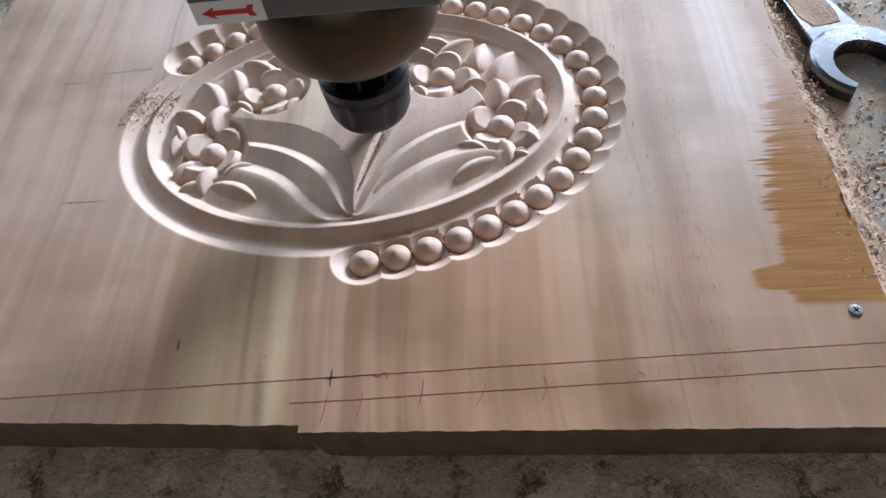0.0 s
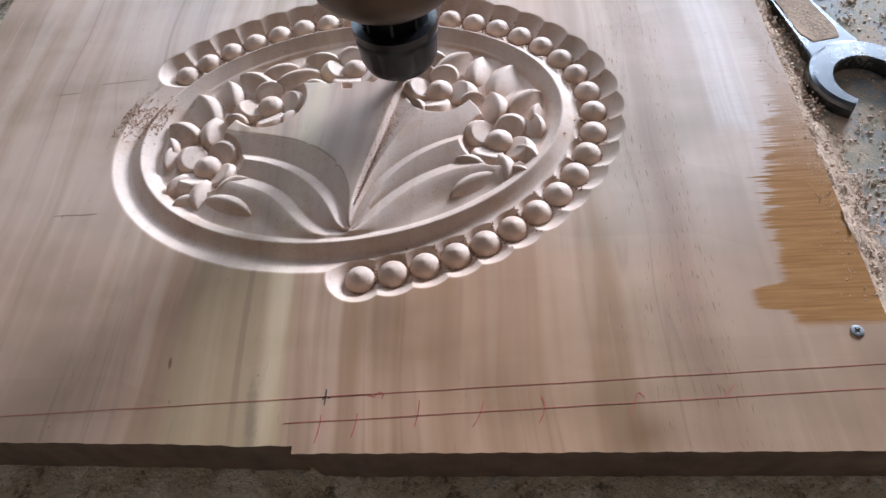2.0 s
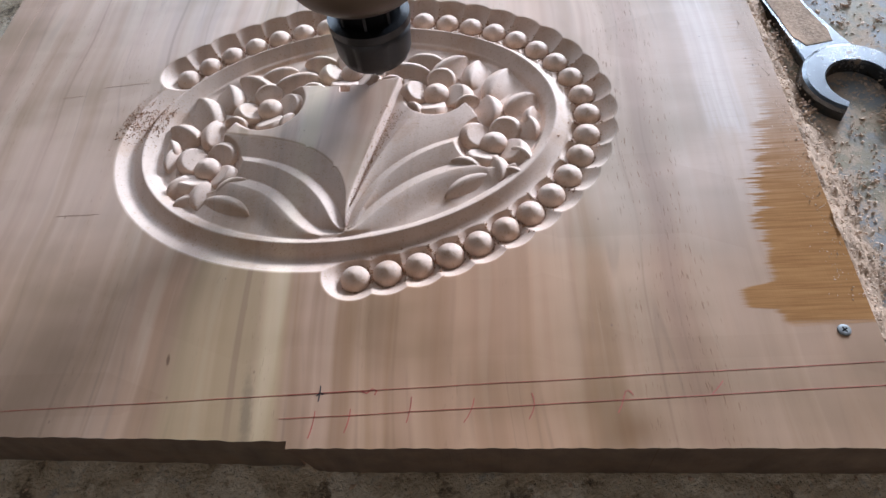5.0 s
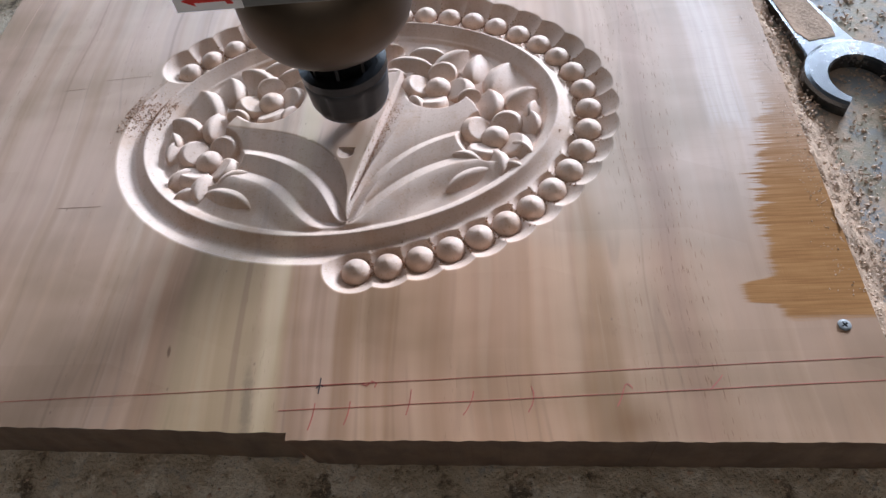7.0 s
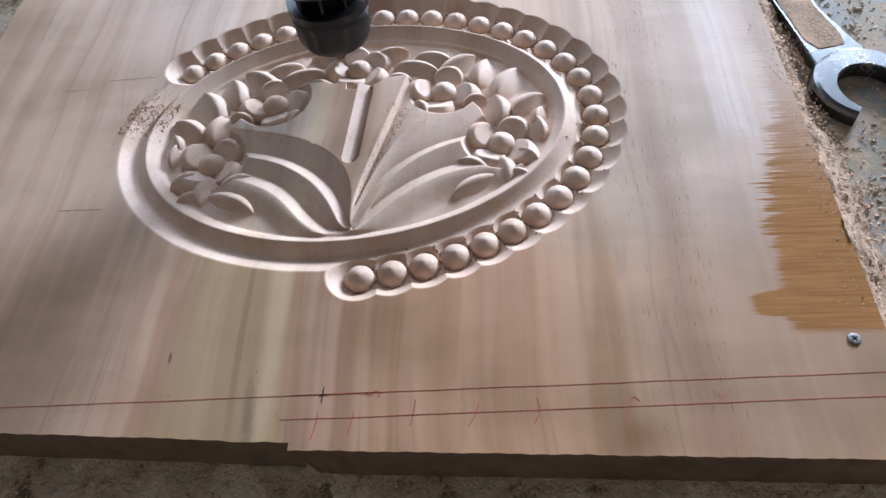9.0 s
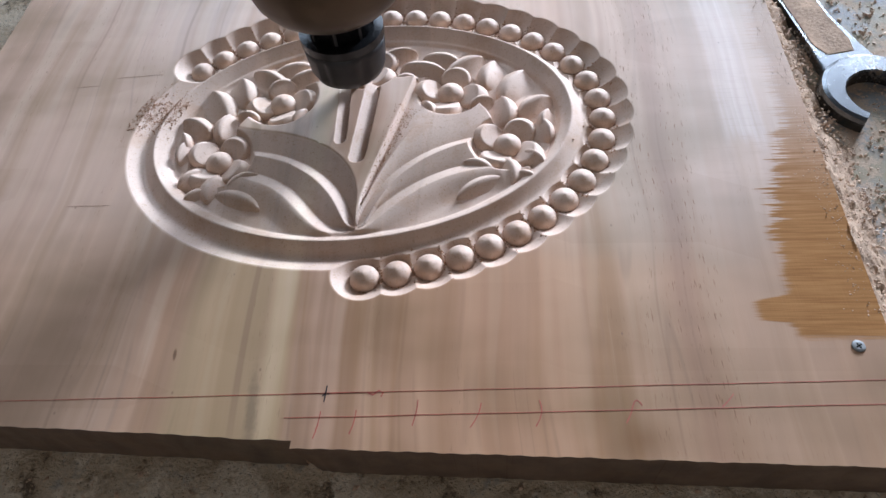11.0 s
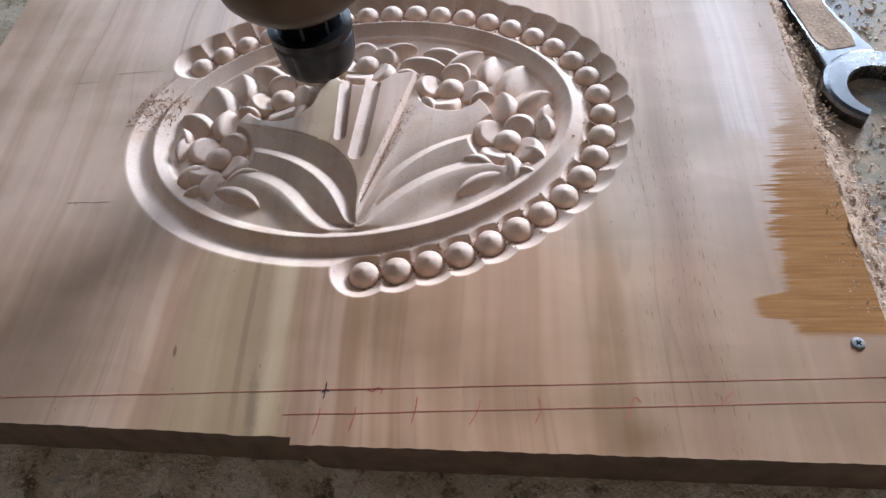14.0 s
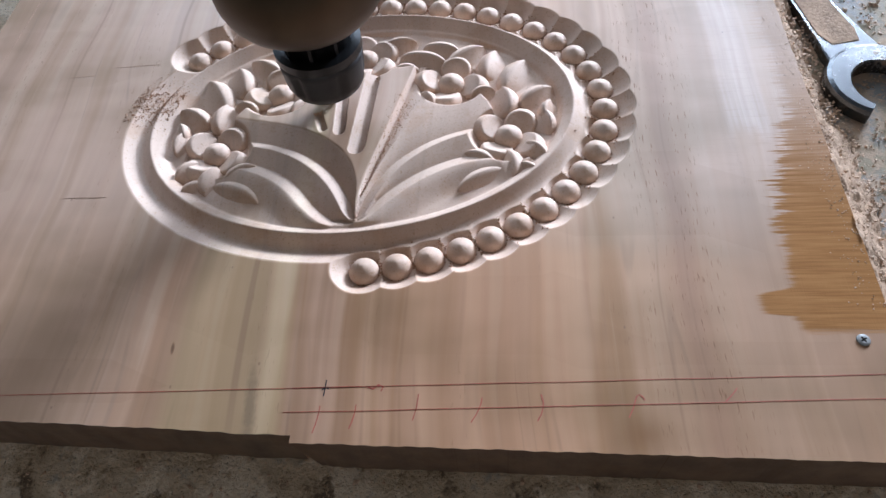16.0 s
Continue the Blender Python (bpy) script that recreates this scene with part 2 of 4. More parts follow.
    rough = n.math("ADD", n.math("ADD", 0.30, n.math("MULTIPLY", outer, 0.20)), n.math("ADD", n.math("MULTIPLY", fine, 0.16), n.math("ADD", n.math("MULTIPLY", cut, 0.22), n.math("ADD", n.math("MULTIPLY", pores, 0.4), n.math("MULTIPLY", skin, 0.25)))))
    gloss = n.math("SUBTRACT", n.math("SUBTRACT", 0.33, n.math("MULTIPLY", outer, 0.08)), n.math("ADD", n.math("MULTIPLY", pores, 0.3), n.math("MAXIMUM", n.math("MULTIPLY", skin, 0.3), n.math("MULTIPLY", cut, 0.14))))
    return n.done(col, rough, 0.0, gloss)


def bed_material():
    n = Nodes("dusty_bed")
    p = n.position()
    big = n.noise(p, 55.0, 5.0, 0.65)
    mid = n.noise(p, 190.0, 4.0, 0.65)
    grit = n.noise(p, 700.0, 3.0, 0.7)
    col = n.ramp(big, [(0.38, (0.170, 0.125, 0.085)), (0.45, (0.480, 0.370, 0.255)), (0.58, (0.620, 0.500, 0.360)), (0.7, (0.380, 0.345, 0.300))])
    patch = n.noise(p, 40.0, 5.0, 0.7)
    col = n.mix(n.math("MULTIPLY", n.step(patch, 0.50, 0.58), 0.85), col, (0.80, 0.68, 0.53))
    col = n.mix(n.math("MULTIPLY", n.step(mid, 0.50, 0.68), 0.6), col, (0.640, 0.500, 0.350))
    col = n.mix(n.step(grit, 0.58, 0.66), col, (0.66, 0.48, 0.32))
    col = n.mix(n.step(grit, 0.38, 0.30), col, (0.075, 0.065, 0.050))
    n.bump(n.math("ADD", n.math("MULTIPLY", mid, 2.2), n.math("ADD", grit, n.math("MULTIPLY", big, 3.0))), 0.8, 0.0014)
    return n.done(col, 0.85, 0.0, 0.3)


def plate_material():
    n = Nodes("dusty_steel")
    p = n.position()
    big = n.noise(p, 30.0, 4.0, 0.6)
    grit = n.noise(p, 500.0, 3.0, 0.7)
    col = n.mix(n.step(big, 0.42, 0.60), (0.215, 0.205, 0.195), (0.235, 0.185, 0.115))
    dust = n.step(n.math("ADD", n.math("MULTIPLY", n.noise(p, 70.0, 4.0, 0.7), 0.65), n.math("MULTIPLY", grit, 0.35)), 0.48, 0.56)
    col = n.mix(n.math("MULTIPLY", dust, 0.85), col, (0.40, 0.285, 0.200))
    n.bump(grit, 0.5, 0.0006)
    return n.done(col, n.math("ADD", 0.7, n.math("MULTIPLY", dust, 0.2)), 0.0, 0.15)


def plain(name, colour, rough, metal=0.0, scale=200.0, vary=0.25, bump=0.15, depth=0.0003, spec=0.5):
    n = Nodes(name)
    p = n.own()
    f = n.noise(p, scale, 4.0, 0.6)
    g = n.noise(p, scale * 0.12, 3.0, 0.6)
    k = n.math("ADD", n.math("MULTIPLY", f, 0.5), n.math("MULTIPLY", g, 0.5))
    col = n.mix(n.step(k, 0.3, 0.7), tuple(v * (1 - vary) for v in colour), tuple(min(1.0, v * (1 + vary)) for v in colour))
    n.bump(f, bump, depth)
    return n.done(col, n.math("ADD", rough - 0.06, n.math("MULTIPLY", g, 0.12)), metal, spec)


def chrome_material():
    n = Nodes("worn_chrome")
    p = n.own()
    blot = n.noise(p, 55.0, 4.0, 0.65)
    fleck = n.noise(p, 420.0, 3.0, 0.7)
    dust = n.step(n.math("ADD", n.math("MULTIPLY", blot, 0.5), n.math("MULTIPLY", fleck, 0.5)), 0.57, 0.63)
    col = n.mix(n.step(blot, 0.3, 0.7), (0.10, 0.105, 0.11), (0.19, 0.197, 0.205))
    col = n.mix(dust, col, (0.22, 0.165, 0.12))
    n.bump(fleck, 0.06, 0.0003)
    return n.done(col, n.math("ADD", 0.27, n.math("MULTIPLY", dust, 0.5)), n.math("SUBTRACT", 1.0, dust))


WOOD = wood_material()
BED = bed_material()
PLATE = plate_material()
CHIP = plain("wood_dust", (0.52, 0.36, 0.25), 0.8, 0, 700, 0.3)
CHIP_DARK = plain("reddish_wood_dust", (0.36, 0.19, 0.11), 0.85, 0, 700, 0.25)
DUST = plain("pinkish_dust", (0.37, 0.25, 0.17), 0.9, 0, 500, 0.4, 0.6, 0.001, 0.1)
INK_RED = plain("red_ballpoint_ink", (0.42, 0.090, 0.060), 0.6, 0, 900, 0.3)
SCRATCH = plain("scratched_wood", (0.38, 0.235, 0.170), 0.8, 0, 900, 0.3)
INK_BLUE = plain("dark_ink", (0.022, 0.020, 0.024), 0.6, 0, 900, 0.3)
CHROME = chrome_material()
ZINC = plain("zinc_screw", (0.20, 0.195, 0.185), 0.6, 0.7, 900, 0.3)
NOSE = plain("satin_steel_nose", (0.092, 0.070, 0.052), 0.40, 1.0, 40, 0.10, 0.05)
NUT = plain("blackened_nut", (0.030, 0.030, 0.032), 0.42, 0.5, 120, 0.2, 0.1)
RING = plain("black_ring", (0.012, 0.012, 0.013), 0.25, 0.3, 120, 0.2, 0.05)
BRACKET = plain("grey_painted_cast_metal", (0.125, 0.13, 0.13), 0.45, 0.0, 120, 0.08, 0.15)
STICKER = plain("white_sticker", (0.80, 0.82, 0.84), 0.4, 0.0, 100, 0.03, 0.02)
STICKER_RED = plain("red_print", (0.62, 0.03, 0.025), 0.45, 0.0, 300, 0.2, 0.02)
STEEL_BIT = plain("carbide_bit", (0.12, 0.11, 0.105), 0.35, 1.0, 300, 0.1)
WALL = plain("workshop_plaster", (0.12, 0.09, 0.065), 0.9, 0.0, 6, 0.12, 0.2, 0.004)
FLOOR = plain("workshop_concrete", (0.20, 0.17, 0.14), 0.85, 0.0, 8, 0.2, 0.3, 0.004)
CEILING = plain("roof_sheet", (0.11, 0.10, 0.09), 0.8, 0.0, 5, 0.1)


# ---------------------------------------------------------------- mesh helpers
def mesh_from(name, verts, faces, material, smooth=False):
    me = bpy.data.meshes.new(name)
    me.from_pydata([tuple(v) for v in verts], [], [tuple(f) for f in faces])
    me.materials.append(material)
    if smooth:
        me.polygons.foreach_set("use_smooth", [True] * len(me.polygons))
    me.update()
    return me


def part(name, bm, material, parent, label="", smooth=False):
    """Links a bmesh (or a mesh) as one mesh object under a thing."""
    if isinstance(bm, bpy.types.Mesh):
        me = bm
    else:
        bmesh.ops.recalc_face_normals(bm, faces=bm.faces)
        me = bpy.data.meshes.new(name)
        bm.to_mesh(me)
        bm.free()
        me.materials.append(material)
        if smooth:
            me.polygons.foreach_set("use_smooth", [True] * len(me.polygons))
    ob = new(name, me)
    ob.parent = parent
    if label:
        tagged(ob, label)
    return ob


def box(x0, x1, y0, y1, z0, z1, bevel=0.0, segments=2):
    bm = bmesh.new()
    bmesh.ops.create_cube(bm, size=1.0)
    for v in bm.verts:
        v.co = Vector(((x0 + x1) / 2 + v.co.x * (x1 - x0), (y0 + y1) / 2 + v.co.y * (y1 - y0), (z0 + z1) / 2 + v.co.z * (z1 - z0)))
    if bevel:
        bmesh.ops.bevel(bm, geom=list(bm.edges), offset=bevel, segments=segments, affect="EDGES", profile=0.5)
    return bm


def lathe(profile, steps=64, notch=None):
    """A turned body from (radius, height) pairs; notch(angle, i) may change the radius."""
    bm = bmesh.new()
    rings = []
    for i, (r, z) in enumerate(profile):
        ring = []
        for k in range(steps):
            a = 2 * math.pi * k / steps
            q = r + (notch(a, i) if notch else 0.0)
            ring.append(bm.verts.new((q * math.cos(a), q * math.sin(a), z)))
        rings.append(ring)
    for lo, hi in zip(rings, rings[1:]):
        for k in range(steps):
            bm.faces.new((lo[k], lo[(k + 1) % steps], hi[(k + 1) % steps], hi[k]))
    bm.faces.new(rings[0][::-1])
    bm.faces.new(rings[-1])
    return bm


def prism(outline, z0, z1, bevel=0.0, segments=2):
    bm = bmesh.new()
    low = [bm.verts.new((x, y, z0)) for x, y in outline]
    high = [bm.verts.new((x, y, z1)) for x, y in outline]
    k = len(outline)
    bm.faces.new(low[::-1])
    top = bm.faces.new(high)
    for i in range(k):
        bm.faces.new((low[i], low[(i + 1) % k], high[(i + 1) % k], high[i]))
    if bevel:
        bmesh.ops.bevel(bm, geom=list(top.edges), offset=bevel, segments=segments, affect="EDGES", profile=0.5)
    return bm


def crumbs(rng, spots, material, name, label, category):
    """Many small flakes joined into one object; spots gives (x, y, z, size)."""
    verts, faces = [], []
    for x, y, z, s in spots:
        k = len(verts)
        turn = Euler((rng.uniform(-0.7, 0.7), rng.uniform(-0.7, 0.7), rng.uniform(0, 6.28))).to_matrix()
        l, w, h = s * rng.uniform(0.7, 1.6), s * rng.uniform(0.4, 0.9), s * rng.uniform(0.25, 0.6)
        for v in ((l, 0, 0), (-l * 0.8, w * 0.3, 0), (0, w, h * 0.2), (l * 0.1, -w, 0), (l * 0.15, 0, h), (-l * 0.2, 0, -h)):
            p = turn @ Vector(v)
            verts.append((x + p.x, y + p.y, z + h * 0.4 + p.z))
        faces += [(k, k + 2, k + 4), (k + 2, k + 1, k + 4), (k + 1, k + 3, k + 4), (k + 3, k, k + 4),
                  (k + 2, k, k + 5), (k + 1, k + 2, k + 5), (k + 3, k + 1, k + 5), (k, k + 3, k + 5)]
    return tagged(new(name, mesh_from(name, verts, faces, material)), label, category, kind="stuff")


# ---------------------------------------------------------------- unseen workshop shell, added to enclose the scene and control bounced light
def slab(name, label, x0, x1, y0, y1, z0, z1, material, category):
    bm = box(x0, x1, y0, y1, z0, z1)
    return tagged(part(name, bm, material, None), label, category, kind="structure")


slab("floor", "bare grey concrete workshop floor", -2.6, 2.6, -3.0, 2.0, -0.95, -0.85, FLOOR, "floor")
slab("ceiling", "plain unseen workshop roof added to enclose the room", -2.6, 2.6, -3.0, 2.0, 2.4, 2.5, CEILING, "ceiling")
slab("wall_west", "plain dusty workshop wall", -2.6, -2.5, -2.9, 1.8, -0.85, 2.4, WALL, "wall")
slab("wall_east", "plain dusty workshop wall", 2.5, 2.6, -2.9, 1.8, -0.85, 2.4, WALL, "wall")
# added walls with openings for the lamps: pieces round each opening
def wall_piece(name, y0, y1, x0, x1, z0, z1):
    slab(name, "plain unseen workshop wall added round a lamp opening", x0, x1, y0, y1, z0, z1, WALL, "wall")


for k, (x0, x1, z0, z1) in enumerate(((-2.6, 2.6, -0.85, 0.30), (-2.6, -0.93, 0.30, 1.83), (0.73, 1.03, 0.30, 1.83), (1.03, 2.17, 0.90, 1.83),
                                     (2.17, 2.6, 0.30, 1.83), (-2.6, 2.6, 1.83, 2.4))):
    wall_piece("wall_north_%d" % (k + 1), 1.8, 2.0, x0, x1, z0, z1)
# opening added only for the fill lamp behind the camera
for k, (x0, x1, z0, z1) in enumerate(((-2.6, 2.6, -0.85, 1.2), (-2.6, 2.6, 2.2, 2.4), (-2.6, -1.45, 1.2, 2.2), (0.85, 2.6, 1.2, 2.2))):
    wall_piece("wall_south_%d" % (k + 1), -3.0, -2.9, x0, x1, z0, z1)

THICK = 0.022      # depth of the steel plate's top under the face
BED_Z = -0.032     # the boards lie on the bed
bed = slab("machine_bed", "worn grey-brown machine bed covered in fine wood dust", -0.75, 0.75, -0.55, 0.85, -0.11, BED_Z, BED, "machine bed")
plate = slab("steel_plate", "grey steel plate dusted with wood shavings", 0.2385, 0.60, -0.168, 0.60, BED_Z, -THICK + 0.002, PLATE, "plate")
plate.data.transform(Matrix.Rotation(-GRAIN, 4, "Z"))
for sx in (-0.68, 0.68):
    for sy in (-0.48, 0.78):
        slab("bed_leg", "steel leg of the machine bed", sx - 0.04, sx + 0.04, sy - 0.04, sy + 0.04, -0.85, -0.11, BRACKET, "leg")


# ---------------------------------------------------------------- the carved relief, as a height over the plane
MM = 0.001
CX, CY = 0.0, 3.0 * MM                # centre of the oval
RA, RB = 133.7 * MM, 98.8 * MM        # line of the bead centres
TURN = radians(3.0)                   # the flower design leans by this
DEEP = -6.8 * MM
BEAD_R = 7.5 * MM


def oval_beads(first, count, pitch):
    """Centres at equal steps along the oval, anticlockwise from the angle first."""
    th = np.linspace(0, 2 * np.pi, 20001)
    x, y = RA * np.cos(th), RB * np.sin(th)
    run = np.concatenate([[0], np.cumsum(np.hypot(np.diff(x), np.diff(y)))])
    total = run[-1]
    at = (np.interp(first % (2 * np.pi), th, run) + pitch * np.arange(count)) % total
    ang = np.interp(at, run, th)
    return np.stack([CX + RA * np.cos(ang), CY + RB * np.sin(ang)], 1)


BEADS = oval_beads(radians(270.2), 31, 15.83 * MM)
# flower centres in the design's own axes (millimetres), with petal distance and first petal angle
FLOWERS = [(-80, -17.5, 12.5, 53, 4), (80, -17.5, 12.5, 54, 4), (-49, 26, 13.0, 8, 4), (50, 26, 13.0, -14, 4), (0, 51, 12.0, 30, 5)]
# single leaves and buds: u, v, length, width, angle
LEAVES = [(78.5, 8.5, 9, 6.6, 95), (98, 9, 9.5, 6.4, 35), (88, 27, 12, 7.4, 62), (75, 38, 10, 6.5, 75), (78, -38.5, 8.5, 6.6, -80), (63, -35, 8, 6, 150),
          (65, -49.5, 12.5, 7, 205), (100, -9, 7, 4.5, -75), (60, 46, 11, 6.5, 35), (34, 45, 12, 6.5, -14), (24, 36, 6.5, 6, 0), (93, -31, 7, 5, -50),
          (20, 60, 9, 5.5, 10), (45, 52, 10, 6.5, -15), (103, -1, 6, 4, 70), (36, 12, 6, 4.5, -60), (68, 14, 6, 5, 20), (88, -44, 6, 4.5, -35)]
LEAVES += [(-u, v, l, w, 180 - a) for u, v, l, w, a in LEAVES]


def to_design(x, y):
    c, s = math.cos(TURN), math.sin(TURN)
    return (x - CX) * c - (y - CY) * s, (x - CX) * s + (y - CY) * c


def from_design(u, v):
    c, s = math.cos(TURN), math.sin(TURN)
    return CX + u * c + v * s, CY - u * s + v * c


def ease(t):
    t = np.clip(t, 0, 1)
    return t * t * (3 - 2 * t)


def oval_distance(x, y):
    """Signed distance from the bead line, outside positive."""
    px, py = x - CX, y - CY
    k = np.hypot(px / RA, py / RB) + 1e-9
    # two steps of a closest-point search
    th = np.arctan2(py / RB, px / RA)
    for _ in range(4):
        ex, ey = RA * np.cos(th), RB * np.sin(th)
        tx, ty = -RA * np.sin(th), RB * np.cos(th)
        th = th + ((px - ex) * tx + (py - ey) * ty) / (tx * tx + ty * ty + np.abs((px - ex) * ex + (py - ey) * ey) * 0.4)
    return np.hypot(px - RA * np.cos(th), py - RB * np.sin(th)) * np.sign(k - 1), th


# fans of leaf ribbons that spring from the foot of the design
FOOT = -69.0 * MM
FAN0 = np.polyfit([0.0, 0.020, 0.041, 0.060, 0.085, 0.10], [92, 90, 83, 68.5, 53.5, 47], 3)
FAN1 = np.polyfit([0.0, 0.015, 0.042, 0.064, 0.086], [77, 73, 60.5, 51.5, 42], 2)
FAN2 = np.polyfit([0.012, 0.018, 0.034, 0.054, 0.072], [4, 16, 33, 38, 35], 3)
# on the other side the middle ends in a straight groove, with one ribbon more
SIDE0 = np.polyfit([0.0, 0.03, 0.088], [80, 77, 74], 2)
SIDE1 = np.polyfit([0.0, 0.03, 0.050, 0.084], [76, 71.5, 68, 63.5], 2)
SIDE2 = np.polyfit([0.012, 0.031, 0.059, 0.075], [48, 45, 36, 31], 2)

# grooves cut while the clip runs: foot and head (world mm), cut width
GROOVES = [((-3.6, -26.5), (7.5, 36.0), 11.0), ((-12.2, -11.5), (-9.0, 38.0), 8.6), ((-20.3, -8.0), (-26.0, 15.0), 7.0)]


def groove_frame(i, x, y):
    (x0, y0), (x1, y1), w = GROOVES[i]
    x0, y0, x1, y1 = x0 * MM, y0 * MM, x1 * MM, y1 * MM
    l = math.hypot(x1 - x0, y1 - y0)
    dx, dy = (x1 - x0) / l, (y1 - y0) / l
    return (x - x0) * dx + (y - y0) * dy, (x - x0) * dy - (y - y0) * dx, l, w * MM


def relief(x, y):
    """Height of the board's face, all in metres."""
    d, th = oval_distance(x, y)
    z = np.zeros_like(x)
    # moulded ring: outer groove wall, rising swell, crest, inner wall; it sits a little off the bead line
    off = (-0.8 * MM - 0.3 * MM * np.cos(th) + 3.4 * MM * np.sin(th)) * (0.25 + 0.75 * ease((-d - 8 * MM) / (8 * MM)))
    e = d - off
    knots_d = np.array([-26.0, -24.0, -16.6, -15.9, -15.3, -12.6, -10.2, -9.5, -8.8, -1.4, -0.8, 40]) * MM
    knots_z = np.array([-5.2, -5.0, -0.75, -0.40, -0.55, -2.7, -4.6, -4.8, -4.6, -0.20, 0.0, 0.0]) * MM
    ring = np.interp(e, knots_d, knots_z)
    z = np.where(d > -25 * MM, ring, z)
    # scalloped channel that holds the beads
    near = np.full_like(x, 1.0)
    for bx, by in BEADS:
        near = np.minimum(near, np.hypot(x - bx, y - by))
    scallop = DEEP * (1 - np.clip((near - 7.0 * MM) / (8.8 * MM), 0, 1) ** 1.15)
    z = np.where((e > -9.6 * MM), np.minimum(z, scallop), z)
    # the field inside
    u, v = to_design(x, y)
    q = np.abs(u)
    r = np.hypot(q, v - FOOT)
    phi = np.degrees(np.arctan2(v - FOOT, q + 1e-9))
    side = u > 0
    p0 = np.where(side, np.polyval(SIDE0, r), np.polyval(FAN0, r))
    p1 = np.polyval(FAN1, r)
    p2 = np.where(side, np.polyval(SIDE2, np.clip(r, 0.012, 0.08)), np.polyval(FAN2, np.clip(r, 0.012, 0.075)))
    p0 = np.maximum(p0, p1 + 4)
    rad = np.pi / 180 * r
    w1, w2 = 6.0 * MM, 7.0 * MM
    s1, s2 = (phi - p1) * rad, (phi - p2) * rad
    # first ribbon slopes from the uncut middle down to its groove
    start = np.where(side, np.polyval(SIDE1, r), p0)
    t1 = np.clip((phi - p1) / np.maximum(start - p1, 1e-3), 0, 1)
    field = np.where(phi < start, -3.5 * MM * (1 - t1 ** 0.9) - np.where(side, 0.4 * MM, 0), 0.0)
    # the straight groove with its sloping far wall
    g = np.clip((phi - start) / np.maximum(p0 - start, 1e-3), 0, 1)
    deep = 3.8 * MM * ease((r - 8 * MM) / (22 * MM))
    field = np.where(side & (phi >= start) & (phi < p0), -0.4 * MM - deep * g, field)
    field = np.where(side & (phi >= p0), (-0.4 * MM - deep) * (1 - np.clip((phi - p0) * rad / (1.6 * MM), 0, 1)), field)
    wall1 = -3.5 * MM + 2.7 * MM * np.clip(-s1 / w1, 0, 1)
    field = np.where(s1 < 0, wall1, field)
    p1b = p1 - w1 / np.maximum(rad, 1e-6)
    t2 = np.clip((phi - p2) / np.maximum(p1b - p2, 1e-3), 0, 1)
    field = np.where(s1 < -w1, -3.7 * MM + 2.9 * MM * t2 ** 0.9, field)
    wall2 = -3.7 * MM + 2.7 * MM * np.clip(-s2 / w2, 0, 1)
    field = np.where((s2 < 0) & (s1 < -w1), wall2, field)
    leafy = -1.0 * MM - 3.0 * MM * ease((-s2 - w2) / (16 * MM))
    field = np.where((s2 < -w2) & (s1 < -w1), leafy, field)
    field = field * 1.12
    # bowls round the flowers
    for fu, fv, pd, fa, count in FLOWERS:
        rr = np.hypot(u - fu * MM, v - fv * MM)
        lobe = 21.5 * MM
        bowl = -7.4 * MM * (1 - np.clip((rr - (lobe - 4.5 * MM)) / (5.5 * MM), 0, 1))
        field = np.minimum(field, bowl)
    # everything behind the row of flowers lies low
    back = v - np.interp(q, np.array([0, 20, 40, 60, 70, 84, 95, 130]) * MM, np.array([43, 38, 40, 22, 8, -30, -42, -60]) * MM)
    swell = 0.9 * MM * np.sin(u / (6.5 * MM)) * np.sin(v / (7.0 * MM))
    field = np.minimum(field, (-6.6 * MM + swell) * ease(back / (4 * MM) + 0.5))
    inner = ease((-d - 23.0 * MM) / (3.0 * MM))
    z = np.where(d < -23.0 * MM, np.minimum(np.maximum(ring, -5.4 * MM) * (1 - inner) + field * inner, 0), z)
    # slots under the strips that the cutter takes away
    for i in range(len(GROOVES)):
        a, b, l, w = groove_frame(i, x, y)
        depth = w / 2 - 1.2 * MM - np.hypot(b, a - np.clip(a, w / 2, l - w / 2))
        z = np.minimum(z, np.where(depth > 0, -8.5 * MM * np.clip(depth / (1.6 * MM), 0, 1), 0.0))
    return z


def spread(lo, hi, fine_lo, fine_hi, fine, coarse):
    a = np.linspace(lo, fine_lo, max(2, int((fine_lo - lo) / coarse)), endpoint=False)
    b = np.linspace(fine_lo, fine_hi, int((fine_hi - fine_lo) / fine), endpoint=False)
    c = np.linspace(fine_hi, hi, max(2, int((hi - fine_hi) / coarse)))
    return np.concatenate([a, b, c])


